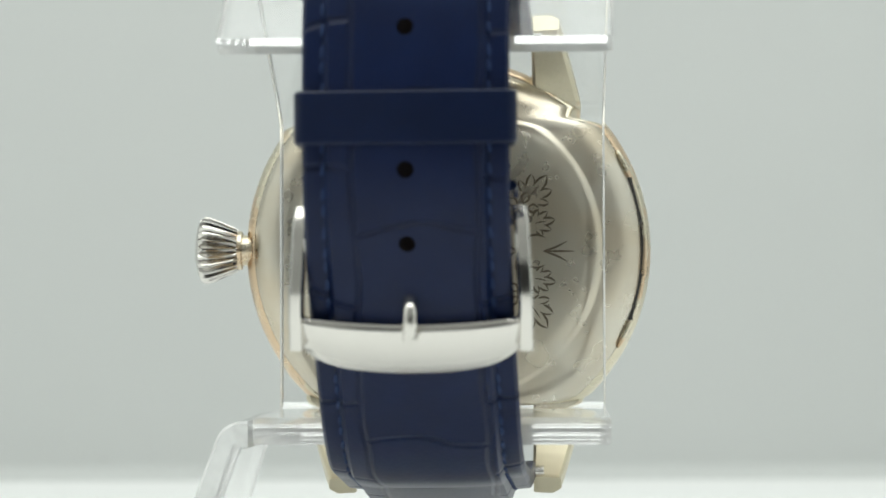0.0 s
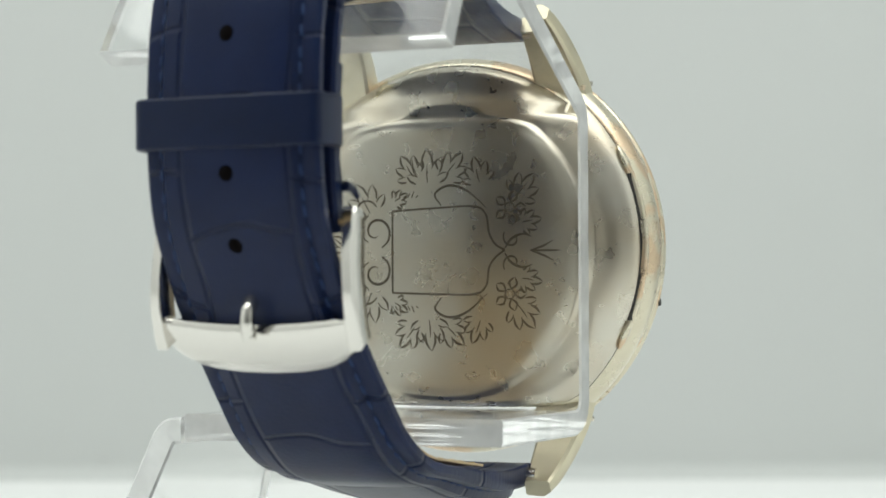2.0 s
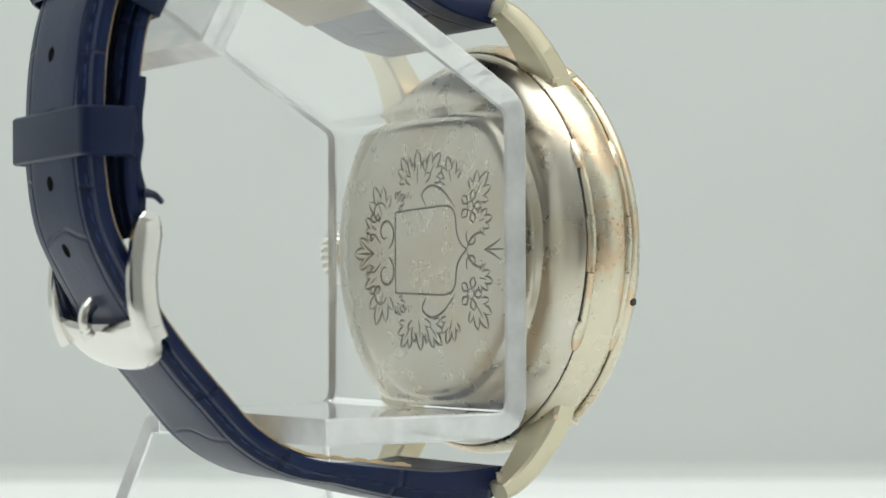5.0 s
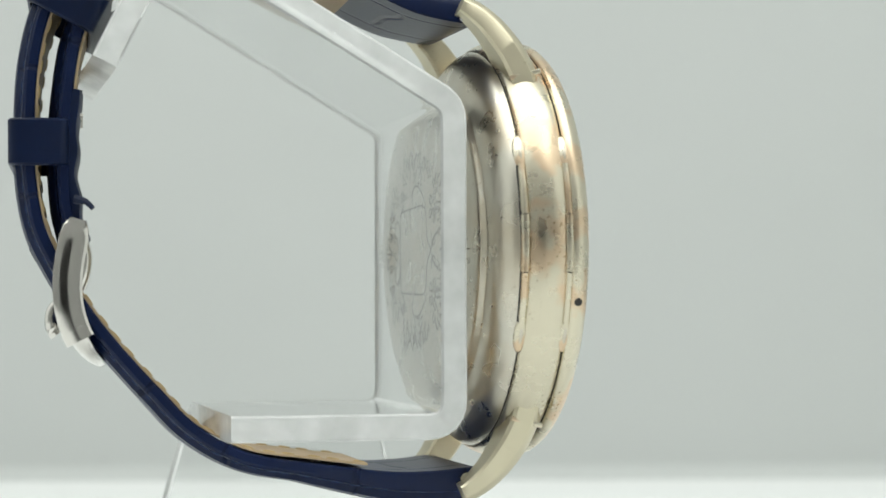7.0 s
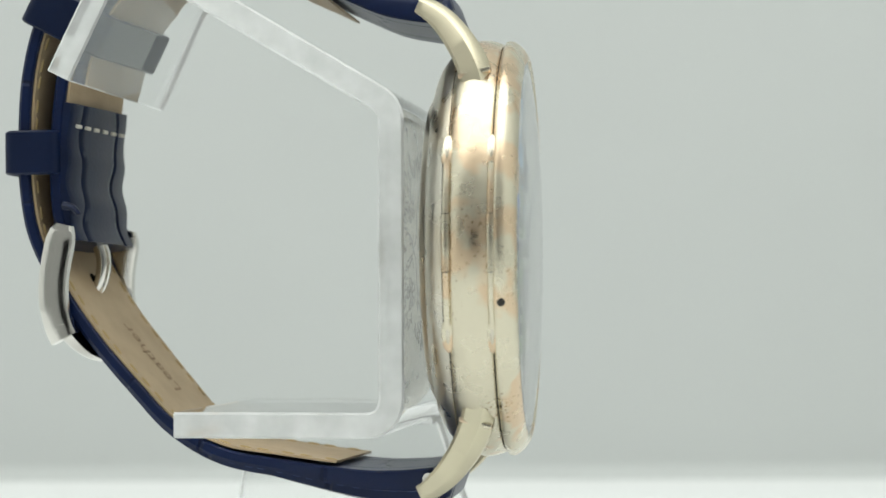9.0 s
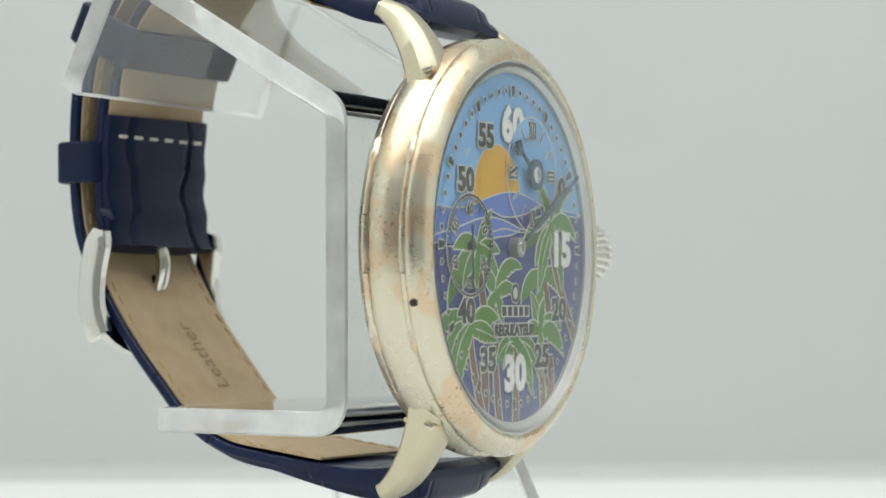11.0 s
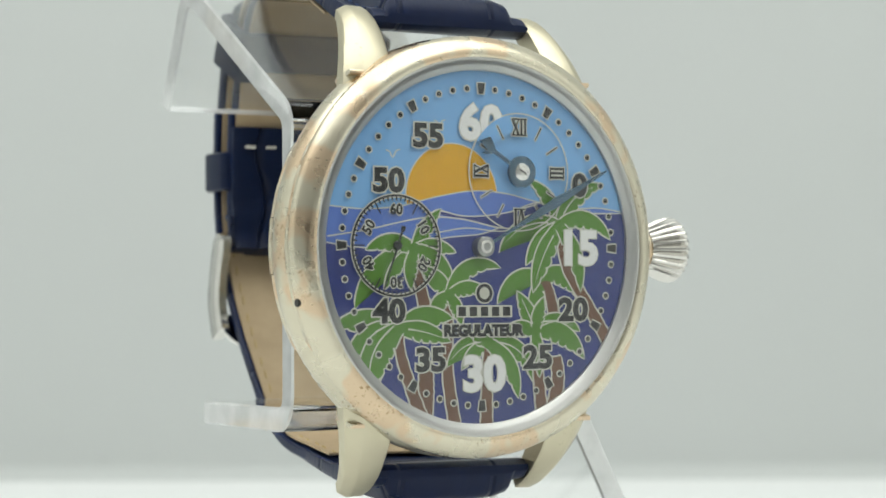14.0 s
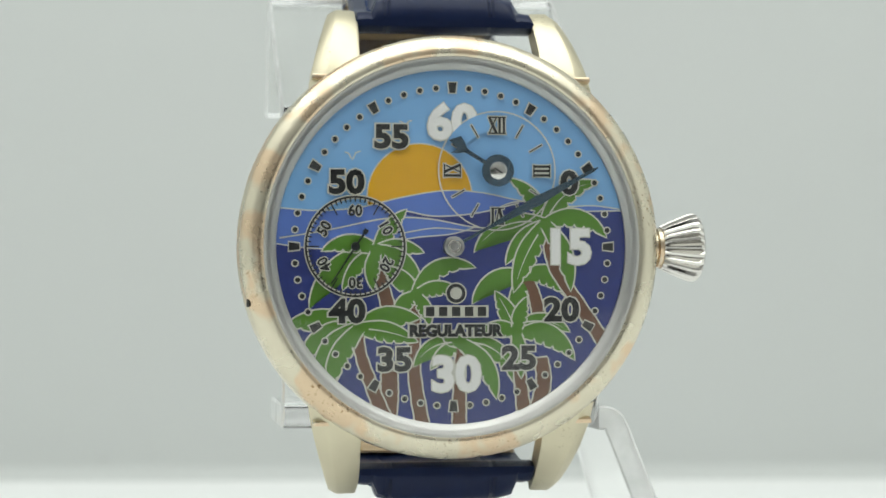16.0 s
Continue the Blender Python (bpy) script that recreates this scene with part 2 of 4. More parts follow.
slab("room_wall_front", -1.2, 1.2, -1.2, -1.19, -0.3, 1.2, ROOM, "dim grey room wall before the light box", "wall")
slab("room_wall_left", -1.21, -1.2, -1.2, 0.6, -0.3, 1.2, ROOM, "dim grey room wall beside the light box", "wall")
slab("room_wall_right", 1.2, 1.21, -1.2, 0.6, -0.3, 1.2, ROOM, "dim grey room wall beside the light box", "wall")
slab("room_wall_back", -1.21, 1.21, 0.6, 0.61, -0.3, 1.2, ROOM, "dim grey room wall behind the light box", "wall")
slab("room_ceiling", -1.21, 1.21, -1.2, 0.61, 1.2, 1.21, ROOM, "dim grey room ceiling", "ceiling")
slab("room_floor", -1.21, 1.21, -1.2, 0.61, -0.31, -0.3, ROOM, "dim grey room floor", "floor")
slab("ceiling", -0.41, 0.41, -0.33, BACK_Y + 0.004, 0.5, 0.508, BOARD, "plain white top board of the light box", "ceiling")


def dust_speck():
    bm = bmesh.new()
    bmesh.ops.create_icosphere(bm, subdivisions=2, radius=1)
    bmesh.ops.scale(bm, vec=(0.55, 0.12, 0.4), verts=bm.verts)
    bmesh.ops.translate(bm, vec=(-74.4, BACK_Y * 1000 - 0.05, 4.6), verts=bm.verts)
    tagged(part("dust_speck", bm, DUST, None), "tiny pale grey dust speck on the white backdrop", "dust speck")


DUST = paper("grey_dust", (0.52, 0.53, 0.52), (0.48, 0.49, 0.48))
dust_speck()


# ---------------------------------------------------------------- acrylic stand
AT_AXIS = pose(0, 0, EYE_H)


def thing(name, label, category):
    ob = tagged(new(name), label, category)
    ob.matrix_basis = AT_AXIS
    return ob


def fillet(points, radius, n=6):
    """Rounds the inner corners of a path of (a, b) rows."""
    out = [Vector(points[0])]
    for p, q, r in zip(points, points[1:], points[2:]):
        p, q, r = Vector(p), Vector(q), Vector(r)
        d1, d2 = (p - q).normalized(), (r - q).normalized()
        half = d1.angle(d2) / 2
        cut = radius / math.tan(half)
        a, b = q + d1 * cut, q + d2 * cut
        for k in range(n + 1):
            t = k / n
            out.append((1 - t) ** 2 * a + 2 * t * (1 - t) * q + t * t * b)
    return out + [Vector(points[-1])]


def bent_strip(points, radius, thick, lo, hi, across):
    """A sheet of that thickness bent along a path. lo, hi: its two side edges as functions of the run 0..1; across builds a 3D point."""
    path = fillet(points, radius)
    run = [0.0]
    for a, b in zip(path, path[1:]):
        run.append(run[-1] + (b - a).length)
    bm = bmesh.new()
    rings = []
    for i, p in enumerate(path):
        tan = (path[min(i + 1, len(path) - 1)] - path[max(i - 1, 0)]).normalized()
        nor = Vector((-tan.y, tan.x)) * (thick / 2)
        s = run[i] / run[-1]
        c = 0.25
        ring = []
        for side, sgn in ((1, 1), (-1, -1)):
            q = p + nor * side
            e0, e1 = (lo(s), hi(s)) if side > 0 else (hi(s), lo(s))
            d = c if e1 > e0 else -c
            qi = p + nor * side * (1 - 2 * c / thick)
            ring += [(qi, e0), (q, e0 + d), (q, e1 - d), (qi, e1)]
        rings.append([bm.verts.new(across(q.x, q.y, e)) for q, e in ring])
    n = len(rings[0])
    for a, b in zip(rings, rings[1:]):
        for i in range(n):
            f = bm.faces.new((a[i], a[(i + 1) % n], b[(i + 1) % n], b[i]))
            f.material_index = 1 if i % 4 != 1 else 0
    bm.faces.new(rings[0][::-1]).material_index = 1
    bm.faces.new(rings[-1]).material_index = 1
    bmesh.ops.recalc_face_normals(bm, faces=bm.faces)
    return bm


STAND_YAW = -2.2


def stand():
    ob = thing("display_stand", "bent clear acrylic watch stand standing on a white table", "display stand")
    yz = lambda a, b, e: (e, a, b)
    strip = part("cradle", bent_strip([(42.6, 26.9), (35.2, 41.9), (3.28, 22.8), (3.28, -13.75), (28.7, -13.75)], 3.2, 3.0,
                                      lambda s: -19.6, lambda s: 19.6 + 1.8 * max(0.0, 1 - s * 6), yz), ACRYLIC, ob)
    xz = lambda a, b, e: (a, e, b)
    leg = part("leg", bent_strip([(20.2, -14.2), (21.9, -14.2), (29.5, -36.5), (-14.0, -36.5)], 1.6, 3.0,
                                 lambda s: 4.5 - 8 * min(1, s * 2.2), lambda s: 28.6 + 7 * min(1, s * 2.2), xz), ACRYLIC, ob)
    for o in (strip, leg):
        o.visible_shadow = False
        o.data.materials.append(LIT_EDGE)
    return ob


STAND = stand()

# ---------------------------------------------------------------- the watch
WATCH = thing("wrist_watch", "gold-toned wrist watch with painted palm dial, navy strap, on acrylic stand", "wrist watch")
CX, CZ = -0.55, 6.9                # case centre
FACE = Matrix.Translation((CX * MM, 0, CZ * MM)) @ Matrix.Rotation(radians(90), 4, "X")   # local z points out of the dial: -y


def case():
    """Turned about the dial's axis; heights run towards the front."""
    back = lathe([(0, -1.68), (8, -1.5), (13, -1.32), (16.5, -1.1), (17.9, -0.92), (18.5, -0.6), (18.8, -0.2), (19.1, -0.1), (19.7, -0.05), (20.8, 0.2), (22.2, 0.8), (23.2, 1.55), (23.75, 2.25),
                  (23.98, 2.75), (23.9, 2.88), (20, 2.88)])
    part("case_back", back, BACK, WATCH, "engraved pale metal case back", at=FACE)
    mid = lathe([(23.6, 2.9), (24.05, 2.97), (24.3, 3.15), (24.65, 3.6), (24.95, 4.2), (25.15, 4.9), (25.22, 5.5), (25.18, 6.2), (25.02, 6.9), (24.8, 7.5), (24.62, 7.82), (24.5, 7.92), (20.0, 7.92)])
    part("case_band", mid, GOLD, WATCH, "worn pale gold case band with copper patches", at=FACE)
    seam = lathe([(23.9, 2.84), (24.02, 2.93), (23.9, 3.02), (22, 2.95)], closed=True)
    part("back_seam", seam, SEAM, WATCH, at=FACE)
    seam = lathe([(24.5, 7.9), (24.62, 7.96), (24.5, 8.02), (22, 7.96)], closed=True)
    part("bezel_seam", seam, SEAM, WATCH, at=FACE)
    bez = lathe([(21.5, 8.0), (24.5, 8.0), (24.75, 8.05), (25.0, 8.25), (25.12, 8.6), (25.05, 9.0), (24.75, 9.45), (24.2, 10.05), (23.5, 10.5), (22.95, 10.68), (22.7, 10.65), (22.5, 10.55), (22.45, 10.3), (22.45, 8.6)])
    part("bezel", bez, GOLD, WATCH, "rounded worn gold bezel", at=FACE)
    ring = lathe([(22.5, 10.45), (22.35, 10.5), (22.1, 10.42), (21.05, 9.78), (20.92, 9.66), (20.9, 8.6), (22.5, 8.6)], closed=True)
    part("inner_ring", ring, SATIN, WATCH, "sloping satin silver ring inside the bezel", at=FACE)
    rows = [(22.2 * k / 14, 11.65 - 1.15 * (k / 14) ** 3) for k in range(15)]
    low = [(r, h - 0.45) for r, h in reversed(rows)]
    glass = lathe(rows + low)
    part("crystal", glass, CRYSTAL, WATCH, "domed clear crystal", at=FACE).visible_shadow = False


def lug():
    """A claw that springs from the band and curves back to the strap bar. Built for the 12 o'clock, crown-side corner."""
    path = [(14.1, -5.9, 18.0), (13.9, -5.3, 20.4), (13.5, -4.0, 23.2), (12.95, -2.0, 26.0), (12.6, 0.0, 27.8), (12.45, 1.3, 28.5)]
    wide = lambda t: 3.25 - 1.5 * min(1, t * 1.05)
    deep = lambda t: 1.9 - 0.75 * t ** 2
    pts = smooth_path(path, 0.5)
    bm = bmesh.new()
    rings = []
    for i, p in enumerate(pts):
        t = i / (len(pts) - 1)
        tan = (pts[min(i + 1, len(pts) - 1)] - pts[max(i - 1, 0)]).normalized()
        side = Vector((1, 0, 0))
        out = side.cross(tan).normalized()
        side = tan.cross(out).normalized()
        w, d = wide(t), deep(t)
        if t > 0.93:
            w, d = w * 0.96, d * 0.92
        sec = [(-w, -d * 0.8), (-w * 0.85, -d), (w * 0.8, -d), (w * 0.95, -d * 0.8), (w, d * 0.25), (w * 0.92, d * 0.42), (w * 0.42, d * 0.95), (w * 0.3, d), (-w * 0.85, d), (-w, d * 0.86)]
        rings.append([bm.verts.new(p + side * u + out * v) for u, v in sec])
    n = len(rings[0])
    for a, b in zip(rings, rings[1:]):
        for i in range(n):
            bm.faces.new((a[i], a[(i + 1) % n], b[(i + 1) % n], b[i]))
    bm.faces.new(rings[0][::-1])
    bm.faces.new(rings[-1])
    bmesh.ops.recalc_face_normals(bm, faces=bm.faces)
    return bm


def lugs():
    for sx in (1, -1):
        for sz in (1, -1):
            bm = lug()
            bmesh.ops.scale(bm, vec=(sx, 1, sz), verts=bm.verts)
            bmesh.ops.recalc_face_normals(bm, faces=bm.faces)
            part("lug", bm, LUG, WATCH, "curved satin gold lug", at=Matrix.Translation((-0.1 * MM, 0, (CZ - 0.3) * MM)))
    # a low step where each lug meets the band
    for sx in (1, -1):
        for sz in (1, -1):
            root = Matrix.Translation(((-0.1 + 13.9 * sx) * MM, -5.25 * MM, (CZ - 0.3 + 20.1 * sz) * MM)) @ Matrix.Rotation(radians(-14 * sz), 4, "X")
            part("lug_collar", box(-2.95, 2.95, -2.0, 1.85, -0.3, 0.3, 0.14), GOLD, WATCH, "narrow worn step at the lug's root", at=root)
    for sz in (1, -1):
        part("spring_bar", tube([(-12, 0.6, 27.2 * sz), (12, 0.6, 27.2 * sz)], 0.75, step=4), STEEL, WATCH, at=Matrix.Translation((-0.1 * MM, 0, CZ * MM)))


def crown():
    to_side = Matrix.Translation(((CX - 0.2) * MM, -5.6 * MM, CZ * MM)) @ Matrix.Rotation(radians(90), 4, "Y")
    part("crown_stem", lathe([(0, 24), (2.3, 24.2), (2.3, 24.9), (1.9, 25.0), (1.9, 25.9), (2.4, 26.0), (2.4, 26.5), (0, 26.5)], 40), GOLD, WATCH, at=to_side)
    seg, ridges = 144, 24
    rows = [(2.2, 26.4, 0), (2.6, 26.5, 0.3), (2.9, 27.0, 1), (3.5, 28.4, 1), (4.1, 29.9, 1), (4.2, 30.6, 0.9), (3.9, 31.1, 0.5), (3.2, 31.4, 0.1), (1.8, 31.7, 0), (0.001, 31.8, 0)]
    bm = bmesh.new()
    rings = []
    for r, h, k in rows:
        ring = []
        for i in range(seg):
            a = 2 * math.pi * i / seg
            d = 1 - 0.13 * k * (0.5 - 0.5 * math.cos(ridges * a)) ** 2
            ring.append(bm.verts.new((r * d * math.cos(a), r * d * math.sin(a), h)))
        rings.append(ring)
    for a, b in zip(rings, rings[1:]):
        for i in range(seg):
            bm.faces.new((a[i], a[(i + 1) % seg], b[(i + 1) % seg], b[i]))
    bm.faces.new(rings[0])
    bmesh.ops.recalc_face_normals(bm, faces=bm.faces)
    part("crown", bm, STEEL, WATCH, "fluted onion crown of bright steel", at=to_side)


def hinges():
    """Two hinges on the side opposite the crown: a rod in three lengths between almond-shaped ends."""
    for y, r in ((-2.82, 24.1), (-7.85, 24.55)):
        x = [CX - math.sqrt((r - 0.1) ** 2 - z * z) for z in (-8.8, 0.0, 8.8)]
        part("hinge_groove", tube([(x[0], y, CZ - 8.8), (x[1], y, CZ), (x[2], y, CZ + 8.8)], 0.55, 10, 0.6), SEAM, WATCH, "dark groove round the hinge")
        for z0, z1, rad in ((-9.0, -3.27, 0.46), (-3.2, 3.2, 0.56), (3.27, 9.0, 0.46)):
            x = [CX - math.sqrt(r * r - z * z) - 0.05 for z in (z0, (z0 + z1) / 2, z1)]
            part("hinge_rod", tube([(x[0], y, CZ + z0), (x[1], y, CZ + (z0 + z1) / 2), (x[2], y, CZ + z1)], rad, 10, 0.6), GOLD, WATCH)
        for z in (-10.3, 10.3):
            x = CX - math.sqrt(r * r - z * z)
            bm = bmesh.new()
            bmesh.ops.create_uvsphere(bm, u_segments=20, v_segments=10, radius=1)
            bmesh.ops.scale(bm, vec=(0.42, 0.8, 2.2), verts=bm.verts)
            m = Matrix.Translation((x * MM, y * MM, (CZ + z) * MM)) @ Matrix.Rotation(math.asin(z / r), 4, "Y")
            leaf = part("hinge_end", bm, GOLD, WATCH, at=m)
            for name, deep, wide, tall, material in (("rim", 0.46, 0.5, 1.62, SEAM), ("inset", 0.5, 0.4, 1.5, BACK)):
                bm = bmesh.new()
                bmesh.ops.create_uvsphere(bm, u_segments=16, v_segments=8, radius=1)
                bmesh.ops.scale(bm, vec=(deep, wide, tall), verts=bm.verts)
                part(name, bm, material, leaf)
    z = -6.6
    x = CX - math.sqrt(25.1 ** 2 - z * z)
    bm = lathe([(0, -0.2), (0.46, -0.2), (0.46, 0.08), (0, 0.1)], 16)
    part("pin_hole", bm, SEAM, WATCH, at=Matrix.Translation((x * MM, -8.95 * MM, (CZ + z) * MM)) @ Matrix.Rotation(radians(-90), 4, "Y"))


def strip_ribbon(points, width, step=0.3):
    """A thin line in the x-y plane, as an outline for plate()."""
    p = smooth_path([(x, y, 0) for x, y in points], step)
    l, r = [], []
    n = len(p)
    for i, q in enumerate(p):
        tan = (p[min(i + 1, n - 1)] - p[max(i - 1, 0)]).normalized()
        w = width(i / (n - 1)) if callable(width) else width / 2
        nor = Vector((-tan.y, tan.x, 0)) * w
        l.append((q.x + nor.x, q.y + nor.y))
        r.append((q.x - nor.x, q.y - nor.y))
    return l + r[::-1]


def engraving():
    """Cut lines of a shield in a wreath, on the back. Local x runs to the viewer's right, y up."""
    m = Matrix.Translation((CX * MM, 0, (CZ - 0.4) * MM)) @ Matrix.Rotation(radians(180), 4, "Z") @ Matrix.Rotation(radians(90), 4, "X")

    def height(x, y):
        r = math.hypot(x, y)
        rows = [(0, 1.68), (8, 1.5), (13, 1.32), (16.5, 1.1), (17.9, 0.92)]
        for (r0, h0), (r1, h1) in zip(rows, rows[1:]):
            if r <= r1:
                return h0 + (h1 - h0) * (r - r0) / (r1 - r0)
        return 0.92

    def line(points, width, into):
        bm = plate(strip_ribbon(points, width), -0.05, 0.025)
        for v in bm.verts:
            v.co.z += height(v.co.x, v.co.y)
        return merge(into, bm)

    taper = lambda w: (lambda t: 0.84 * w * math.sin(math.pi * min(1, 0.12 + 0.88 * t)) ** 0.7)
    sh = bmesh.new()
    line([(-6.2, 5.0), (-6.2, -5.0)], 0.26, sh)
    line([(-6.2, 5.0), (0, 5.3), (4.5, 5.4), (6.0, 4.4), (6.4, 2.2), (7.2, 0.8), (8.4, 0.1)], 0.26, sh)
    line([(-6.2, -5.0), (0, -5.2), (4.5, -5.2), (6.0, -4.2), (6.4, -2.0), (7.2, -0.8), (8.4, 0.1)], 0.26, sh)
    part("engraved_shield", sh, DARK, WATCH, "fine engraved shield outline", at=m)
    rng = random.Random(5)
    wreath = bmesh.new()

    def leaf(x, y, a, size):
        """A leaf of five pointed lobes: a cut outline that bulges from notch to tip, and a short rib."""
        at = lambda r, d: (x + r * math.cos(a + d), y + r * math.sin(a + d))
        offs = (-1.05, -0.5, 0.0, 0.5, 1.05)
        for off in offs:
            l = size * (1 - 0.30 * abs(off))
            for side in (0.27, -0.27):
                foot = 0.34 * size if abs(off + side) > 1.1 else 0.56 * l
                line([at(foot, off + side * 0.95), at(0.78 * l, off + side * 0.62), at(l, off)], taper(0.17 if side * off >= 0 else 0.11), wreath)
        line([at(0.1 * size, 0.1), at(0.36 * size, 0.06), at(0.62 * size, 0.0)], taper(0.1), wreath)

    for sgn in (1, -1):
        for x, y, a, s in ((-3.2, 8.9, 2.15, 3.3), (-1.5, 7.9, 1.55, 4.3), (0.6, 8.9, 0.85, 3.6), (5.3, 8.0, 1.95, 3.5), (9.7, 6.2, 0.8, 3.7), (10.3, 3.3, 0.1, 2.9), (-8.9, 4.4, 2.1, 4.7), (-10.2, 2.8, 2.6, 3.2), (-6.1, 6.1, 0.6, 2.2)):
            leaf(x, y * sgn, a * sgn + rng.uniform(-0.12, 0.12), s * rng.uniform(0.97, 1.1))
        scroll = lambda cx, cy, r, turns, a0: [(cx + r * (1 - 0.75 * k / 14) * math.cos(a0 + turns * 6.28 * k / 14), cy + sgn * r * (1 - 0.75 * k / 14) * math.sin(a0 + turns * 6.28 * k / 14)) for k in range(15)]
        line(scroll(-8.4, 2.5 * sgn, 2.1, 1.05, -1.2), taper(0.2), wreath)
        line(scroll(-9.9, 4.9 * sgn, 1.7, 0.9, 0.4), taper(0.19), wreath)
        line([(0.2, 5.6 * sgn), (-0.6, 7.0 * sgn), (1.2, 8.0 * sgn), (3.6, 7.3 * sgn), (6.3, 5.0 * sgn)], taper(0.19), wreath)
        line(scroll(9.4, 1.5 * sgn, 1.3, 0.7, 2.5), taper(0.16), wreath)
        for k in range(5):
            a = 2 * math.pi * k / 5
            for bend in (0.36, -0.36):
                line([(9.0 + 0.65 * math.cos(a), sgn * (5.2 + 0.65 * math.sin(a))), (9.0 + 1.45 * math.cos(a + bend), sgn * (5.2 + 1.45 * math.sin(a + bend))), (9.0 + 2.15 * math.cos(a), sgn * (5.2 + 2.15 * math.sin(a)))], taper(0.17), wreath)
        ring = [(9.0 + 0.6 * math.cos(k * 0.7), sgn * (5.2 + 0.6 * math.sin(k * 0.7))) for k in range(10)]
        line(ring, 0.14, wreath)
    leaf(-11.0, 0, math.pi, 4.8)
    for sgn in (1, -1):
        for k in range(7):
            x = -6.4 + 0.55 * k
            line([(x, 6.6 * sgn), (x + 0.28, (6.9 + 0.25 * (k % 3)) * sgn)], 0.14, wreath)
        line([(-9.4, 1.2 * sgn), (-11.2, 2.4 * sgn), (-12.3, 1.6 * sgn)], taper(0.15), wreath)
        line([(8.4, 0.3 * sgn), (9.2, 1.4 * sgn), (10.6, 2.0 * sgn), (12.0, 1.6 * sgn)], taper(0.2), wreath)
    for a in (-0.5, 0, 0.5):
        line([(11.6, 0), (13.2, 1.1 * a), (15.6 - abs(a) * 2, 2.6 * a)], taper(0.16), wreath)
        line([(-11.0, 0), (-12.6, 1.4 * a), (-15.2 + abs(a) * 2, 3.6 * a)], taper(0.16), wreath)
    part("engraved_wreath", wreath, DARK, WATCH, "engraved wreath of leaves, scrolls and flowers", at=m)


case()
engraving()
lugs()
crown()
hinges()


# ---------------------------------------------------------------- strap and buckle
def drift(y):
    """The band is pulled a little to the crown side towards the back."""
    return -0.15 + 0.068 * max(0.0, y)


LONG = [(-2.2, -20.0), (1.0, -20.3), (4.5, -20.5), (9.5, -20.3), (18.8, -18.9), (26.0, -17.5), (31.8, -14.3), (36.2, -9.9), (40.8, -4.8), (44.2, -0.4), (47.2, 4.4), (49.4, 9.0), (50.4, 14.5),
        (50.6, 20.3), (50.1, 28.2), (48.3, 35.0), (44.6, 41.0), (40.5, 45.2)]
SHORT = [(-2.2, 34.2), (1.0, 34.5), (5.6, 35.3), (10.0, 37.0), (15.5, 39.4), (23.0, 42.3), (31.0, 43.2), (37.5, 41.6), (42.0, 37.6), (45.0, 31.5), (46.2, 25.0), (46.7, 18.0), (46.4, 12.0), (45.8, 9.0), (45.4, 7.4)]


def strap_path(rows):
    return smooth_path([(drift(y), y, z) for y, z in rows], 0.7)


def rounded(w, inner, outer, crown_h):
    """Half of a strap's section: flat inner side, domed outer side, with rims."""
    half = [(w, outer * 0.5), (w - 0.35, outer), (w - 1.5, outer + 0.12), (w - 2.1, outer + 0.02), (w - 2.7, outer + crown_h * 0.72), (w - 4.4, outer + crown_h * 0.93), (w - 7.0, outer + crown_h)]
    if w < 7.6:
        half = [(w * math.cos(math.pi * k / 14), outer + crown_h * math.sin(math.pi * k / 14) * 0.6) for k in range(7)]
    top = half + [(-u, v) for u, v in reversed(half)]
    return [(w - 0.25, inner)] + [(w, inner + 0.2)] + top + [(-w, inner + 0.2), (-w + 0.25, inner)]


def strap(name, rows, flip, w0, w1, thick0, thick1, label, pad_to, layer):
    """flip: +1 where the outer side lies to the right of the way along the path."""
    path = strap_path(rows)
    total = sum((b - a).length for a, b in zip(path, path[1:]))

    def body(s, i):
        t = s / total
        w = (w0 + (w1 - w0) * min(1, t * 1.6)) / 2
        end = total - s
        if layer == "tail" and end < 9:
            w *= math.sqrt(max(0.02, 1 - ((9 - end) / 9) ** 2))
        pad = max(0.0, 1 - s / pad_to)
        h = thick1 + (thick0 - thick1) * pad
        if s < 3:
            h *= 0.25 + 0.75 * math.sqrt(max(0.0, 1 - (1 - s / 3) ** 2))
        return [(u, v * flip) for u, v in rounded(w, -h * 0.25, h * 0.30, h * 0.45)]

    def lining(s, i):
        t = s / total
        w = (w0 + (w1 - w0) * min(1, t * 1.6)) / 2 - 0.75
        end = total - s
        if layer == "tail" and end < 9:
            w *= math.sqrt(max(0.02, 1 - ((9 - end) / 9) ** 2))
        h = thick1 + (thick0 - thick1) * max(0.0, 1 - s / pad_to)
        a, b = (-h * 0.25 - 0.03) * flip, (-h * 0.25 - 0.3) * flip
        return [(w, a), (w, b), (-w, b), (-w, a)]

    ob = part(name, sweep(path, body), NAVY, WATCH, label)
    return ob, path, lining, total


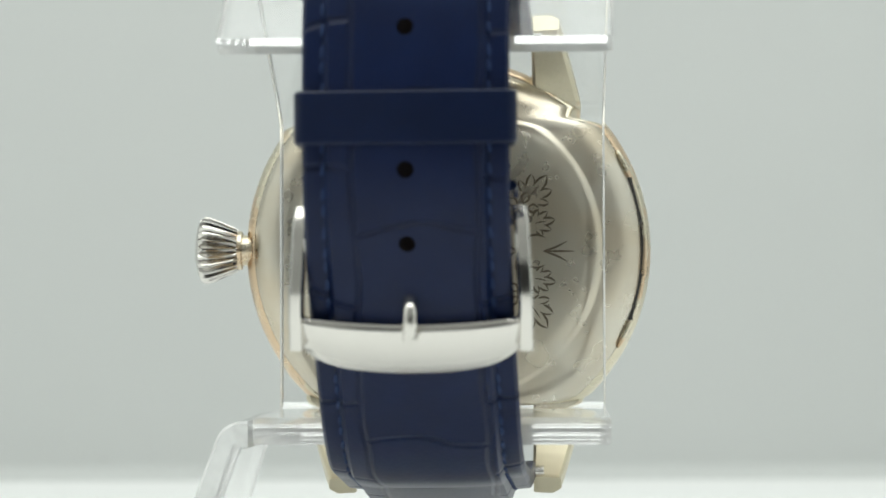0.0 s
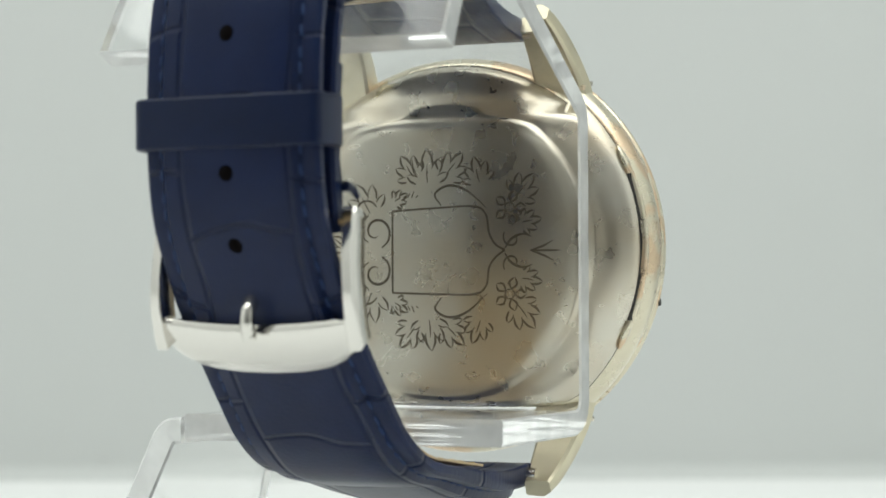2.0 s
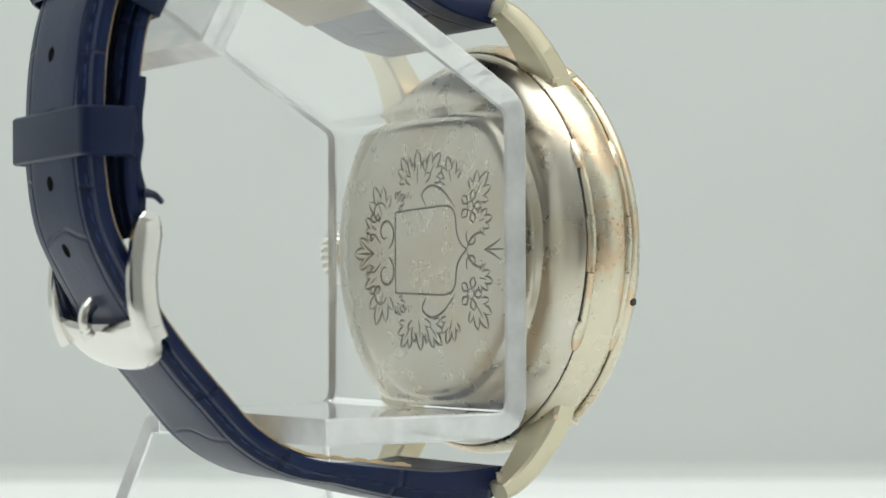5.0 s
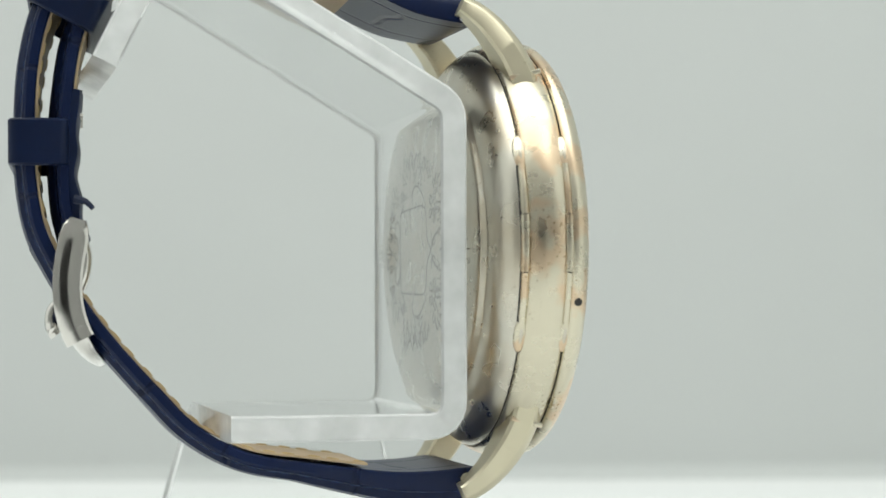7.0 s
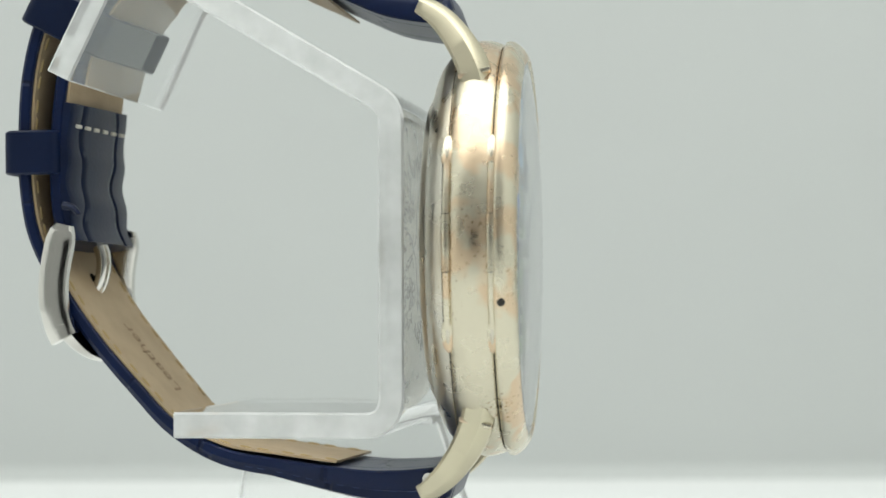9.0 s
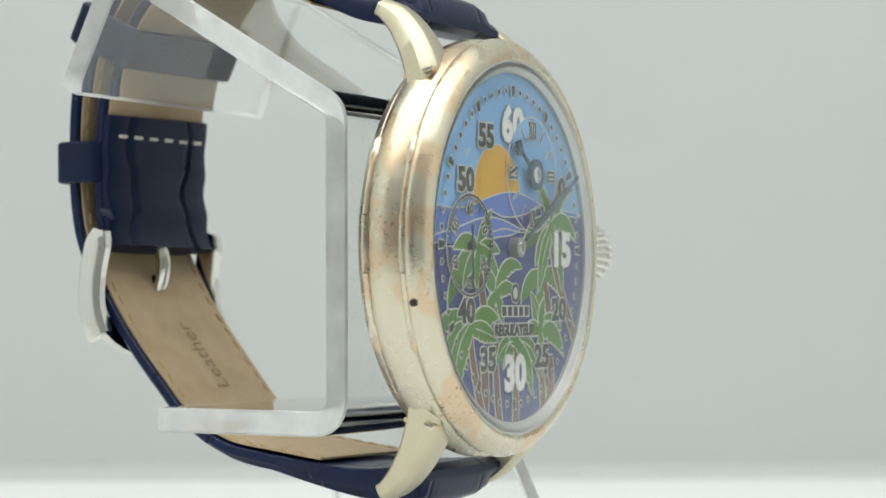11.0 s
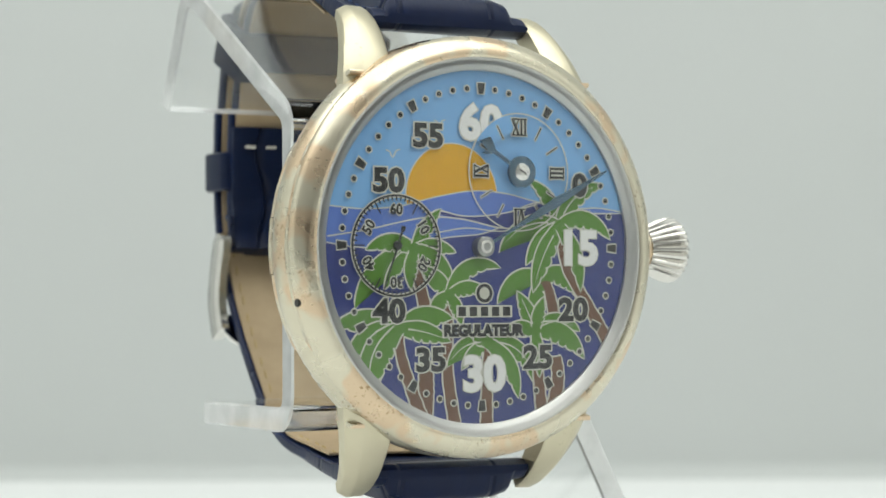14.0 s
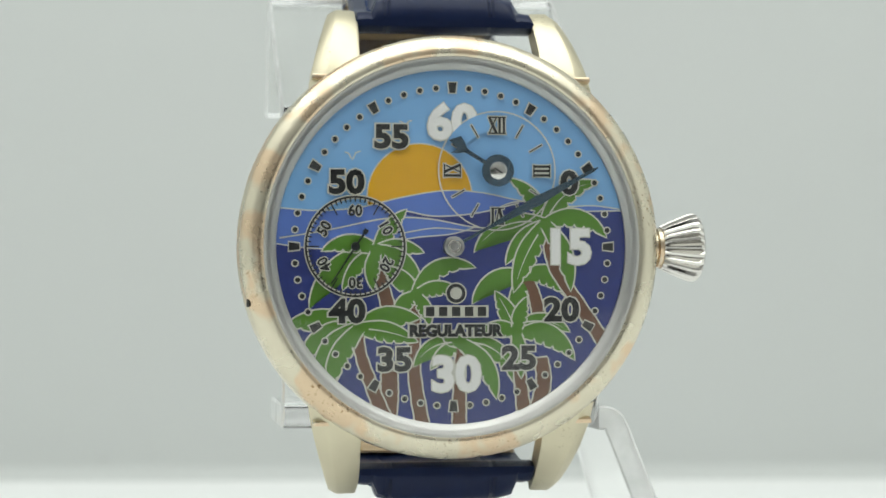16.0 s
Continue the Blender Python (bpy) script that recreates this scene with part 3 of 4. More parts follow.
def stitches(path, flip, w0, w1, total, start, stop, lift, inset, name, material, parent, pitch=2.0, length=1.25, rad=0.2):
    """Two rows of short thread along the edges."""
    bm = bmesh.new()
    run, nxt = 0.0, start
    for i in range(1, len(path) - 1):
        run += (path[i] - path[i - 1]).length
        if run < nxt or run > stop:
            continue
        nxt += pitch
        tan = (path[i + 1] - path[i - 1]).normalized()
        out = tan.cross(Vector((1, 0, 0))).normalized() * flip
        side = Vector((1, 0, 0))
        w = (w0 + (w1 - w0) * min(1, run / total * 1.6)) / 2 - inset
        for sg in (1, -1):
            c = path[i] + side * sg * w + out * lift(run)
            one = bmesh.new()
            bmesh.ops.create_cube(one, size=1)
            bmesh.ops.bevel(one, geom=list(one.edges), offset=0.25, segments=1, affect="EDGES")
            rot = Matrix((side, tan, side.cross(tan))).transposed().to_4x4()
            bmesh.ops.transform(one, matrix=Matrix.Translation(c) @ rot @ Matrix.Rotation(0.12 * sg, 4, "Z") @ Matrix.Diagonal((rad * 2, length, rad * 2, 1)), verts=one.verts)
            merge(bm, one)
    return part(name, bm, material, parent)


def frame_at(path, s):
    """The place on a path at a run of s, its direction and its outer side."""
    run = 0.0
    for i in range(1, len(path)):
        d = (path[i] - path[i - 1]).length
        if run + d >= s:
            tan = (path[i] - path[i - 1]).normalized()
            return path[i - 1] + tan * (s - run), tan, tan.cross(Vector((1, 0, 0))).normalized()
        run += d
    tan = (path[-1] - path[-2]).normalized()
    return path[-1], tan, tan.cross(Vector((1, 0, 0))).normalized()


def run_at_height(path, z, after=0.0):
    run = 0.0
    for a, b in zip(path, path[1:]):
        run += (b - a).length
        if run > after and (a.z - z) * (b.z - z) <= 0:
            return run
    return run


def text_mesh(body, size, depth=0.0, bold=0.0, squeeze=1.0, align="CENTER"):
    """Words in the built-in font as a bmesh in millimetres, centred, in the x-y plane."""
    cu = bpy.data.curves.new("words", "FONT")
    cu.body, cu.size, cu.extrude, cu.offset = body, size, depth, bold
    cu.align_x, cu.align_y = align, "CENTER"
    cu.resolution_u = 3
    ob = new("words", cu)
    me = bpy.data.meshes.new_from_object(ob.evaluated_get(bpy.context.evaluated_depsgraph_get()))
    bm = bmesh.new()
    bm.from_mesh(me)
    bpy.data.objects.remove(ob)
    bpy.data.curves.remove(cu)
    bpy.data.meshes.remove(me)
    lo = Vector([min(v.co[k] for v in bm.verts) for k in range(3)])
    hi = Vector([max(v.co[k] for v in bm.verts) for k in range(3)])
    mid = (lo + hi) / 2
    for v in bm.verts:
        v.co -= mid
        v.co.x *= squeeze
    return bm


def keeper(lp, lt, z, deep, label):
    """A leather loop round both strap halves."""
    c, tan, out = frame_at(lp, run_at_height(lp, z, lt * 0.5))
    bm = bmesh.new()
    rings = []
    for zz in (-2.7, -2.45, 0, 2.45, 2.7):
        thin = 0.25 if abs(zz) > 2.6 else 0.0
        ring = []
        for side in (1, 0):
            loop = []
            w, d0, d1 = (11.15 - thin, 2.3 - thin, deep - 0.6 + thin) if side else (10.5, 1.8, deep)
            rad = 1.2
            for cx, cy, a0 in ((w - rad, d0 - rad, 0), (-w + rad, d0 - rad, 90), (-w + rad, d1 + rad, 180), (w - rad, d1 + rad, 270)):
                for k in range(5):
                    a = radians(a0 + 22.5 * k)
                    loop.append(bm.verts.new(c + Vector((cx + rad * math.cos(a), 0, 0)) + out * (cy + rad * math.sin(a)) + tan * zz))
            ring.append(loop)
        rings.append(ring)
    n = len(rings[0][0])
    for k in range(n):
        j = (k + 1) % n
        for a, b in zip(rings, rings[1:]):
            bm.faces.new((a[0][k], a[0][j], b[0][j], b[0][k]))
            bm.faces.new((a[1][j], a[1][k], b[1][k], b[1][j]))
        bm.faces.new((rings[0][1][k], rings[0][1][j], rings[0][0][j], rings[0][0][k]))
        bm.faces.new((rings[-1][0][k], rings[-1][0][j], rings[-1][1][j], rings[-1][1][k]))
    bmesh.ops.recalc_face_normals(bm, faces=bm.faces)
    return part("keeper_loop", bm, NAVY_PLAIN, WATCH, label)


def band():
    long, lp, ll, lt = strap("long_strap", LONG, 1, 22, 20.8, 5.2, 2.6, "navy embossed leather strap half with punched holes", 22, "tail")
    inner = lp[19:]
    part("lining", sweep(inner, ll), LINING, long, "tan leather lining stamped with a word")
    stitches(lp, 1, 22, 20.8, lt, 3, lt - 10, lambda s: 0.30 * (2.6 + 2.6 * max(0, 1 - s / 22)) + 0.08, 2.05, "stitching", THREAD, long)
    stitches(lp, 1, 22, 20.8, lt, 15, lt - 10, lambda s: -1.02 - 0.65 * max(0, 1 - (s - 13.3) / 22), 1.6, "lining_stitching", TAN_THREAD, long, 2.6, 1.5, 0.13)
    short, sp, sl, st = strap("short_strap", SHORT, -1, 22, 20, 5.2, 2.6, "navy embossed leather strap half carrying the buckle", 22, "")
    # the tan lining stops short of the buckle, where the navy end is folded back
    cut = run_at_height(sp, 23.5, st * 0.6)
    run, keep = 0.0, []
    for a, b in zip(sp, sp[1:]):
        keep.append(a)
        run += (b - a).length
        if run > cut:
            break
    keep = keep[19:]
    part("lining", sweep(keep, sl), LINING, short, "tan leather lining")
    fold = [p for p in sp if p.y > 40 and p.z < 25.2]

    def fold_section(s, i):
        k = 0.22 * math.sin(s * 1.1) * (1 if s > 6 else 0.3)
        g = 5.6 + 0.7 * math.sin(s * 0.45)
        half = [(9.85, 0.6), (9.85, 1.4 + k), (9.2, 1.7 + k), (g + 0.5, 1.7 + k), (g + 0.1, 1.15 + k), (g - 0.4, 1.65 + k), (g - 1.4, 1.8 + k)]
        return half + [(-u, v) for u, v in reversed(half)]

    part("folded_end", sweep(fold, fold_section), NAVY_PLAIN, short, "folded navy leather end round the buckle bar")
    bm = bmesh.new()
    c, tan, out = frame_at(sp, run_at_height(sp, 22.6, st * 0.6))
    for k in range(6):
        one = box(-0.75, 0.75, -0.22, 0.22, -0.2, 0.2, 0.1)
        bmesh.ops.transform(one, matrix=Matrix.Translation(c + Vector((-7.5 + 3 * k, 0, 0)) + out * 1.85) @ Matrix.Rotation(radians(90), 4, "X"), verts=one.verts)
        merge(bm, one)
    part("white_stitching", bm, PALE_THREAD, short, "row of pale thread across the folded end")
    stitches(sp, -1, 22, 20, st, 3, st - 12, lambda s: 0.30 * (2.6 + 2.6 * max(0, 1 - s / 22)) + 0.08, 2.05, "stitching", THREAD, short)
    part("loose_thread", tube([(-7.4, 45.4, 12.2), (-7.7, 44.1, 11.9), (-7.9, 43.3, 11.1)], lambda t: 0.6 - 0.3 * t, 6), NAVY_PLAIN, short, "frayed scrap of navy leather")
    # holes
    for z in (27.4, 13.3, 6.5):
        c, tan, out = frame_at(lp, run_at_height(lp, z, lt * 0.5))
        m = Matrix((Vector((1, 0, 0)), tan, Vector((1, 0, 0)).cross(tan))).transposed().to_4x4()
        bm = lathe([(0, 2.02), (0.72, 2.02), (0.86, 1.94), (0.86, 1.2), (0, 1.2)], 20)
        bmesh.ops.scale(bm, vec=(1, 1, -1), verts=bm.verts)
        bmesh.ops.transform(bm, matrix=Matrix.Translation(c) @ m, verts=bm.verts)
        part("punched_hole", bm, HOLE, long)
    c, tan, out = frame_at(lp, run_at_height(lp, 2.2, lt * 0.3))
    bm = lathe([(0, 0.12), (0.9, 0.1), (0.9, 0), (0, 0)], 18)
    bmesh.ops.scale(bm, vec=(0.8, 1.3, 1), verts=bm.verts)
    m = Matrix((Vector((1, 0, 0)), tan, Vector((1, 0, 0)).cross(tan))).transposed().to_4x4()
    bmesh.ops.transform(bm, matrix=Matrix.Translation(c - out * 0.97) @ m, verts=bm.verts)
    part("punched_hole", bm, HOLE, long)
    # the stamped word, laid along the lining
    s0 = run_at_height(lp, -7.2)
    bm = text_mesh("Leather", 3.7, 0.0, 0.0)
    bmesh.ops.subdivide_edges(bm, edges=[e for e in bm.edges if e.calc_length() > 0.8], cuts=2)
    for v in bm.verts:
        c, tan, out = frame_at(lp, s0 + v.co.x)
        v.co = c + Vector((0.5 - v.co.y, 0, 0)) - out * 1.0
    part("stamped_word", bm, INK, long, "brown stamped word", smooth=False)
    keeper(lp, lt, 18.3, -4.0, "plain navy leather keeper loop")
    keeper(lp, lt, 36.2, -5.6, "plain navy leather keeper loop near the top of the strap")


band()


def buckle():
    x0 = drift(45.5)
    # one bent frame: two side arms and a wide curved end
    bm = bmesh.new()
    arm = [(45.0, 9.9), (45.4, 8.2), (46.1, 4.0), (46.1, 0.6), (45.4, -2.4), (44.7, -3.9)]
    for side in (1, -1):
        pts = smooth_path([(x0 + side * (11.1 + 0.6 * min(1, k / 3)), y, z) for k, (y, z) in enumerate(arm)], 0.5)
        rings = []
        for i, p in enumerate(pts):
            t = i / (len(pts) - 1)
            tan = (pts[min(i + 1, len(pts) - 1)] - pts[max(i - 1, 0)]).normalized()
            sx = Vector((1, 0, 0))
            out = tan.cross(sx).normalized()
            d = 1.6 * (0.6 + 0.45 * min(1, math.sin(min(1, t * 6) * math.pi / 2)))
            w = 0.75
            sec = [(w, -d * 0.8), (w, d * 0.8), (w * 0.7, d), (-w * 0.7, d), (-w, d * 0.8), (-w, -d * 0.8), (-w * 0.7, -d), (w * 0.7, -d)]
            rings.append([bm.verts.new(p + sx * u + out * v) for u, v in sec])
        n = 8
        for a, b in zip(rings, rings[1:]):
            for i in range(n):
                bm.faces.new((a[i], a[(i + 1) % n], b[(i + 1) % n], b[i]))
        bm.faces.new(rings[0][::-1])
        bm.faces.new(rings[-1])
    # curved end plate
    rings = []
    N = 28
    for i in range(N + 1):
        u = -1 + 2 * i / N
        x = x0 + u * 12.45
        edge = abs(u) ** 4
        low = -7.2 + 1.8 * u * u + 3.0 * abs(u) ** 7
        high = -1.9 + 0.9 * u * u
        if abs(u) > 0.9:
            high += 0.6
        prof = []
        for k in range(11):
            a = math.pi * k / 10
            z = high + (low - high) * (0.5 - 0.5 * math.cos(a))
            f = (z + 7.2) / 6
            yc = 42.3 + 4.2 * max(0, min(1, f)) ** 0.8
            prof.append((yc + 1.3 * math.sin(a) * (1 - 0.35 * edge) - 0.4 * edge, z))
        inner = [(prof[10 - k][0] - 0.9 - 1.0 * math.sin(math.pi * k / 10), prof[10 - k][1] + 0.12) for k in range(1, 10)]
        rings.append([bm.verts.new((x, y, z)) for y, z in prof + inner])
    n = len(rings[0])
    for a, b in zip(rings, rings[1:]):
        for i in range(n):
            bm.faces.new((a[i], a[(i + 1) % n], b[(i + 1) % n], b[i]))
    bm.faces.new(rings[0][::-1])
    bm.faces.new(rings[-1])
    bmesh.ops.recalc_face_normals(bm, faces=bm.faces)
    ob = part("buckle", bm, STEEL, WATCH, "polished steel tang buckle")
    part("bar", tube([(x0 - 11.9, 45.6, 8.6), (x0 + 11.9, 45.6, 8.6)], 0.6, 12, 6), STEEL, ob)
    for side in (1, -1):
        bm = lathe([(0, 0), (0.62, 0), (0.62, 0.2), (0, 0.2)], 16)
        part("bar_end", bm, DARK, ob, at=Matrix.Translation(((x0 + side * 11.72) * MM, 45.6 * MM, 8.6 * MM)) @ Matrix.Rotation(radians(90 * side), 4, "Y"))
    part("prong", tube([(x0, 45.0, 8.6), (x0, 44.2, 5.6), (x0, 44.9, 2.4), (x0, 46.9, 0.6), (x0, 48.0, -0.8), (x0, 48.0, -2.6), (x0, 47.5, -3.4)], lambda t: 0.95 - 0.15 * t, 12), STEEL, ob)


buckle()


def lean(ob):
    """The band sits a little twisted on the stand: its crown side lies further in."""
    x0, full = -0.006, 0.10
    at_rest = ob.matrix_basis.copy()
    for v in ob.data.vertices:
        p = at_rest @ v.co
        v.co.y -= full * (p.x - x0) * min(1.0, max(0.0, (p.y - 0.018) / 0.022)) if at_rest.is_identity else 0.0
    if not at_rest.is_identity:
        ob.location.y -= full * (ob.location.x - x0)


for piece in [o for o in WATCH.children if o.name.split(".")[0] in ("long_strap", "short_strap", "keeper_loop", "buckle")]:
    for o in (piece, *piece.children):
        lean(o)


# ---------------------------------------------------------------- the dial
DIAL_R = 21.0
DIAL_H = 9.2
dial = part("dial", lathe([(0, DIAL_H), (DIAL_R, DIAL_H), (DIAL_R, DIAL_H - 0.5), (0, DIAL_H - 0.5)], 96), SKY, WATCH, "painted enamel dial with sun, sea and palms", at=FACE)
STEP = 0.012


def inside(outline):
    """Keeps a shape within the dial's edge."""
    out = []
    for x, y in outline:
        r = math.hypot(x, y)
        k = min(1.0, (DIAL_R - 0.02) / r) if r else 1.0
        out.append((x * k, y * k))
    return out


def paint(name, outline, material, label="", tier=1):
    h = DIAL_H + STEP * tier
    return part(name, plate(inside(outline), DIAL_H - 0.02, h), material, dial, label, smooth=False)


def grow(outline, d):
    """An outline pushed outward by d."""
    n = len(outline)
    area = sum(outline[i][0] * outline[(i + 1) % n][1] - outline[(i + 1) % n][0] * outline[i][1] for i in range(n))
    s = 1 if area > 0 else -1
    out = []
    for i in range(n):
        a, b, c = Vector(outline[i - 1]), Vector(outline[i]), Vector(outline[(i + 1) % n])
        t = (c - a)
        if t.length < 1e-6:
            out.append(tuple(b))
            continue
        t.normalize()
        out.append((b.x + s * t.y * d, b.y - s * t.x * d))
    return out


def below(points, floor_y=-25):
    """The region under a wavy line."""
    p = smooth_path([(x, y, 0) for x, y in points], 0.5)
    return [(q.x, q.y) for q in p] + [(p[-1].x, floor_y), (p[0].x, floor_y)]


def cap_below(points):
    """The part of the dial's disc under a line that runs from rim to rim."""
    p = smooth_path([(x, y, 0) for x, y in points], 0.5)
    line = [(q.x, q.y) for q in p]
    a0, a1 = math.atan2(line[-1][1], line[-1][0]), math.atan2(line[0][1], line[0][0])
    while a1 > a0:
        a1 -= 2 * math.pi
    R = DIAL_R - 0.02
    arc = [(R * math.cos(a0 + (a1 - a0) * k / 70), R * math.sin(a0 + (a1 - a0) * k / 70)) for k in range(1, 70)]
    return line + arc


def circle(cx, cy, r, n=48):
    return [(cx + r * math.cos(2 * math.pi * k / n), cy + r * math.sin(2 * math.pi * k / n)) for k in range(n)]


def ring_piece(name, cx, cy, r0, r1, material, h0, h1, parent, seg=64, label=""):
    bm = lathe([(r0, h0), (r0, h1), (r1, h1), (r1, h0)], seg, closed=True)
    bmesh.ops.translate(bm, vec=(cx, cy, 0), verts=bm.verts)
    return part(name, bm, material, parent, label, smooth=False)


def curve_line(points, w=0.16, tier=6, name="outline"):
    return paint(name, strip_ribbon(points, w), CREAM, tier=tier)


def scenery():
    paint("sun_outline", circle(-3.9, 5.9, 6.35), CREAM, tier=1)
    paint("sun", circle(-3.9, 5.9, 6.2), SUN, "orange sun", tier=2)
    hills = [(-20.4, 4.6), (-16, 4.3), (-11, 4.7), (-6.0, 5.9), (-1.0, 6.7), (3.5, 6.5), (8, 5.6), (13, 4.9), (17, 5.0), (20.3, 4.6)]
    paint("wave_outline", cap_below(hills), CREAM, tier=3)
    paint("wave", cap_below([(x, y - 0.16) for x, y in hills]), WAVE, "blue band of distant water", tier=4)
    dark = [(-20.8, 0.4), (-17, -0.1), (-11.5, -0.2), (-7.5, 0.6), (-4, 1.2), (0, 1.6), (3.0, 2.6), (5.0, 4.4), (7.5, 5.4), (10, 5.3), (14, 4.4), (20.5, 4.4)]
    paint("sea_outline", cap_below(dark), CREAM, tier=5)
    paint("sea", cap_below([(x, y - 0.16) for x, y in dark]), SEA, "deep blue sea", tier=6)
    over = [(q.x, q.y) for q in smooth_path([(-5.5, 4.1, 0), (-2, 3.55, 0), (3, 3.95, 0), (8, 5.15, 0)], 0.6)]
    under = [(q.x, q.y) for q in smooth_path([(5.0, 2.3, 0), (2, 2.45, 0), (-3, 3.3, 0), (-5.5, 3.7, 0)], 0.6)]
    paint("sea_tongue", over + under, SEA, tier=7)
    curve_line([(-5.5, 4.2), (-2, 3.6), (3, 4.0), (8, 5.2)], 0.17, 8)
    curve_line([(-20.5, 1.0), (-15, 1.9), (-8, 3.3), (-3, 3.3), (2, 2.4), (4.6, 2.2)], 0.17, 8)
    curve_line([(-6, 1.6), (-2, 2.2), (2, 1.9), (4.5, 2.0)], 0.15, 8)
    for x, y, s in ((-11.9, 10.6, 1.0), (-5.6, 14.4, 0.8)):
        curve_line([(x - 0.9 * s, y + 0.5 * s), (x - 0.4 * s, y + 0.3 * s), (x, y - 0.4 * s), (x + 0.4 * s, y + 0.4 * s), (x + 1.0 * s, y + 0.6 * s)], 0.16, 2, "bird")


def frond(cx, cy, ang, length, bend, width, tier):
    """One palm leaf: a broad arched blade with a finely toothed lower edge, on a cream outline."""
    a, n = radians(ang), 12
    spine = [Vector((cx, cy))]
    for k in range(1, n + 1):
        d = a + radians(bend) * (k - 0.5) / n
        spine.append(spine[-1] + Vector((math.cos(d), math.sin(d))) * (length / n))
    sgn = 1 if bend < 0 else -1
    up, low = [], []
    for k, p in enumerate(spine):
        t = k / n
        q = (spine[min(k + 1, n)] - spine[max(k - 1, 0)]).normalized()
        nor = Vector((-q.y, q.x)) * sgn
        w = width * (0.55 + 0.45 * min(1.0, t / 0.35) if t < 0.45 else max(0.0, 1 - ((t - 0.45) / 0.55) ** 1.7))
        up.append(p + nor * w * 0.5)
        low.append(p - nor * w * 0.55)
        if 1 < k < n - 1 and k % 2:
            low.append(p - nor * w * 0.36 + q * (length / 40))
    shape = [tuple(v) for v in up] + [tuple(v) for v in low[:-1][::-1]]
    paint("leaf_outline", grow(shape, 0.2), CREAM, tier=tier)
    paint("palm_leaf", shape, LEAF, tier=tier + 0.2)
    return spine


def trunk(points, w0, w1, tier):
    rows = strip_ribbon(points, lambda t: (w0 + (w1 - w0) * t) / 2 * (1 + 0.05 * math.sin(t * 40)), 0.4)
    paint("trunk_outline", grow(rows, 0.2), CREAM, tier=tier)
    paint("palm_trunk", rows, BARK, tier=tier + 1)


def palm(cx, cy, foot, size, fans, tier):
    """Leaves as (start angle, length, bend, breadth, rib): each lies over the one before, and a green heart joins them."""
    if foot:
        trunk([(cx, cy - 0.2)] + foot, 1.05, 1.55, tier)
    for k, (ang, l, bend, broad, rib) in enumerate(fans):
        spine = frond(cx, cy, ang, size * l, bend, broad, tier + 0.1 + 0.4 * k)
        if rib:
            curve_line([tuple(p) for p in spine[2:-2:2]], lambda t: 0.02 + 0.08 * (1 - t), tier + 3.4, "leaf_rib")
    paint("palm_heart", circle(cx, cy, 0.75, 16), LEAF, tier=tier + 3.3)


def palms():
    # beside the seconds ring
    palm(-9.1, -0.4, [(-8.6, -3.6), (-7.5, -7.8)], 5.0, [(190, 2.2, 62, 2.2, 0), (212, 1.25, 35, 1.5, 0), (150, 1.35, 62, 1.9, 0), (64, 1.2, -22, 1.7, 0), (18, 1.15, -42, 1.7, 0), (-12, 1.5, -62, 2.2, 0), (250, 0.95, 30, 1.6, 0)], 8)
    palm(-4.4, -5.7, [(-4.6, -10), (-4.6, -15), (-3.7, -21)], 5.0, [(128, 1.05, 25, 2.0, 0), (72, 1.75, -95, 1.9, 0), (30, 1.1, -50, 1.6, 0), (205, 0.75, 40, 1.7, 0), (-50, 0.8, -30, 1.5, 0)], 11)
    # by the right-hand numerals
    palm(8.6, -3.4, [(9.6, -5.0), (10.6, -9.0)], 5.2, [(172, 1.45, 72, 2.0, 0), (250, 1.25, 18, 1.9, 0), (20, 1.35, -95, 2.2, 0), (95, 0.7, -10, 1.8, 0)], 10)
    palm(11.2, 2.7, [(12.2, -2.2), (14.4, -5.6), (18.2, -11.2)], 6.0, [(104, 1.2, 50, 1.7, 0), (72, 1.45, -68, 2.2, 1), (163, 1.65, 76, 2.0, 1), (205, 1.15, 40, 1.9, 0), (232, 1.5, 25, 2.4, 1), (32, 1.4, -88, 2.0, 0), (-48, 1.45, -42, 2.1, 0)], 13)
    # along the lower edge
    palm(-11.2, -9.6, [(-11.0, -12.5), (-9.6, -16.6), (-8.2, -20)], 6.0, [(158, 1.5, 40, 2.6, 0), (30, 1.25, -42, 2.6, 0), (-2, 1.2, -22, 2.2, 1), (185, 1.35, 42, 2.8, 0), (208, 1.35, 40, 2.8, 0), (226, 1.4, 35, 2.2, 0)], 14)
    trunk([(-7.6, -13.8), (-7.6, -17.0), (-7.9, -20)], 1.7, 2.2, 12)
    palm(1.0, -11.4, [(0.8, -15), (0.7, -21)], 5.4, [(168, 1.25, 75, 1.8, 1), (200, 0.9, 40, 1.5, 0), (10, 1.7, -95, 2.0, 1), (-30, 1.5, -55, 2.1, 0), (150, 0.5, 10, 1.6, 0)], 13)
    palm(7.6, -10.0, [(7.9, -14), (8.6, -20.4)], 5.6, [(112, 0.95, 12, 1.9, 1), (38, 1.25, -78, 2.0, 1), (10, 1.5, -72, 2.4, 0), (165, 0.8, 30, 1.8, 0), (-78, 1.0, -12, 1.6, 0), (80, 0.75, -15, 1.6, 0)], 16)
    trunk([(10.6, -13.2), (10.9, -16), (10.0, -20)], 1.5, 1.8, 12)


NUM_TIER = 25


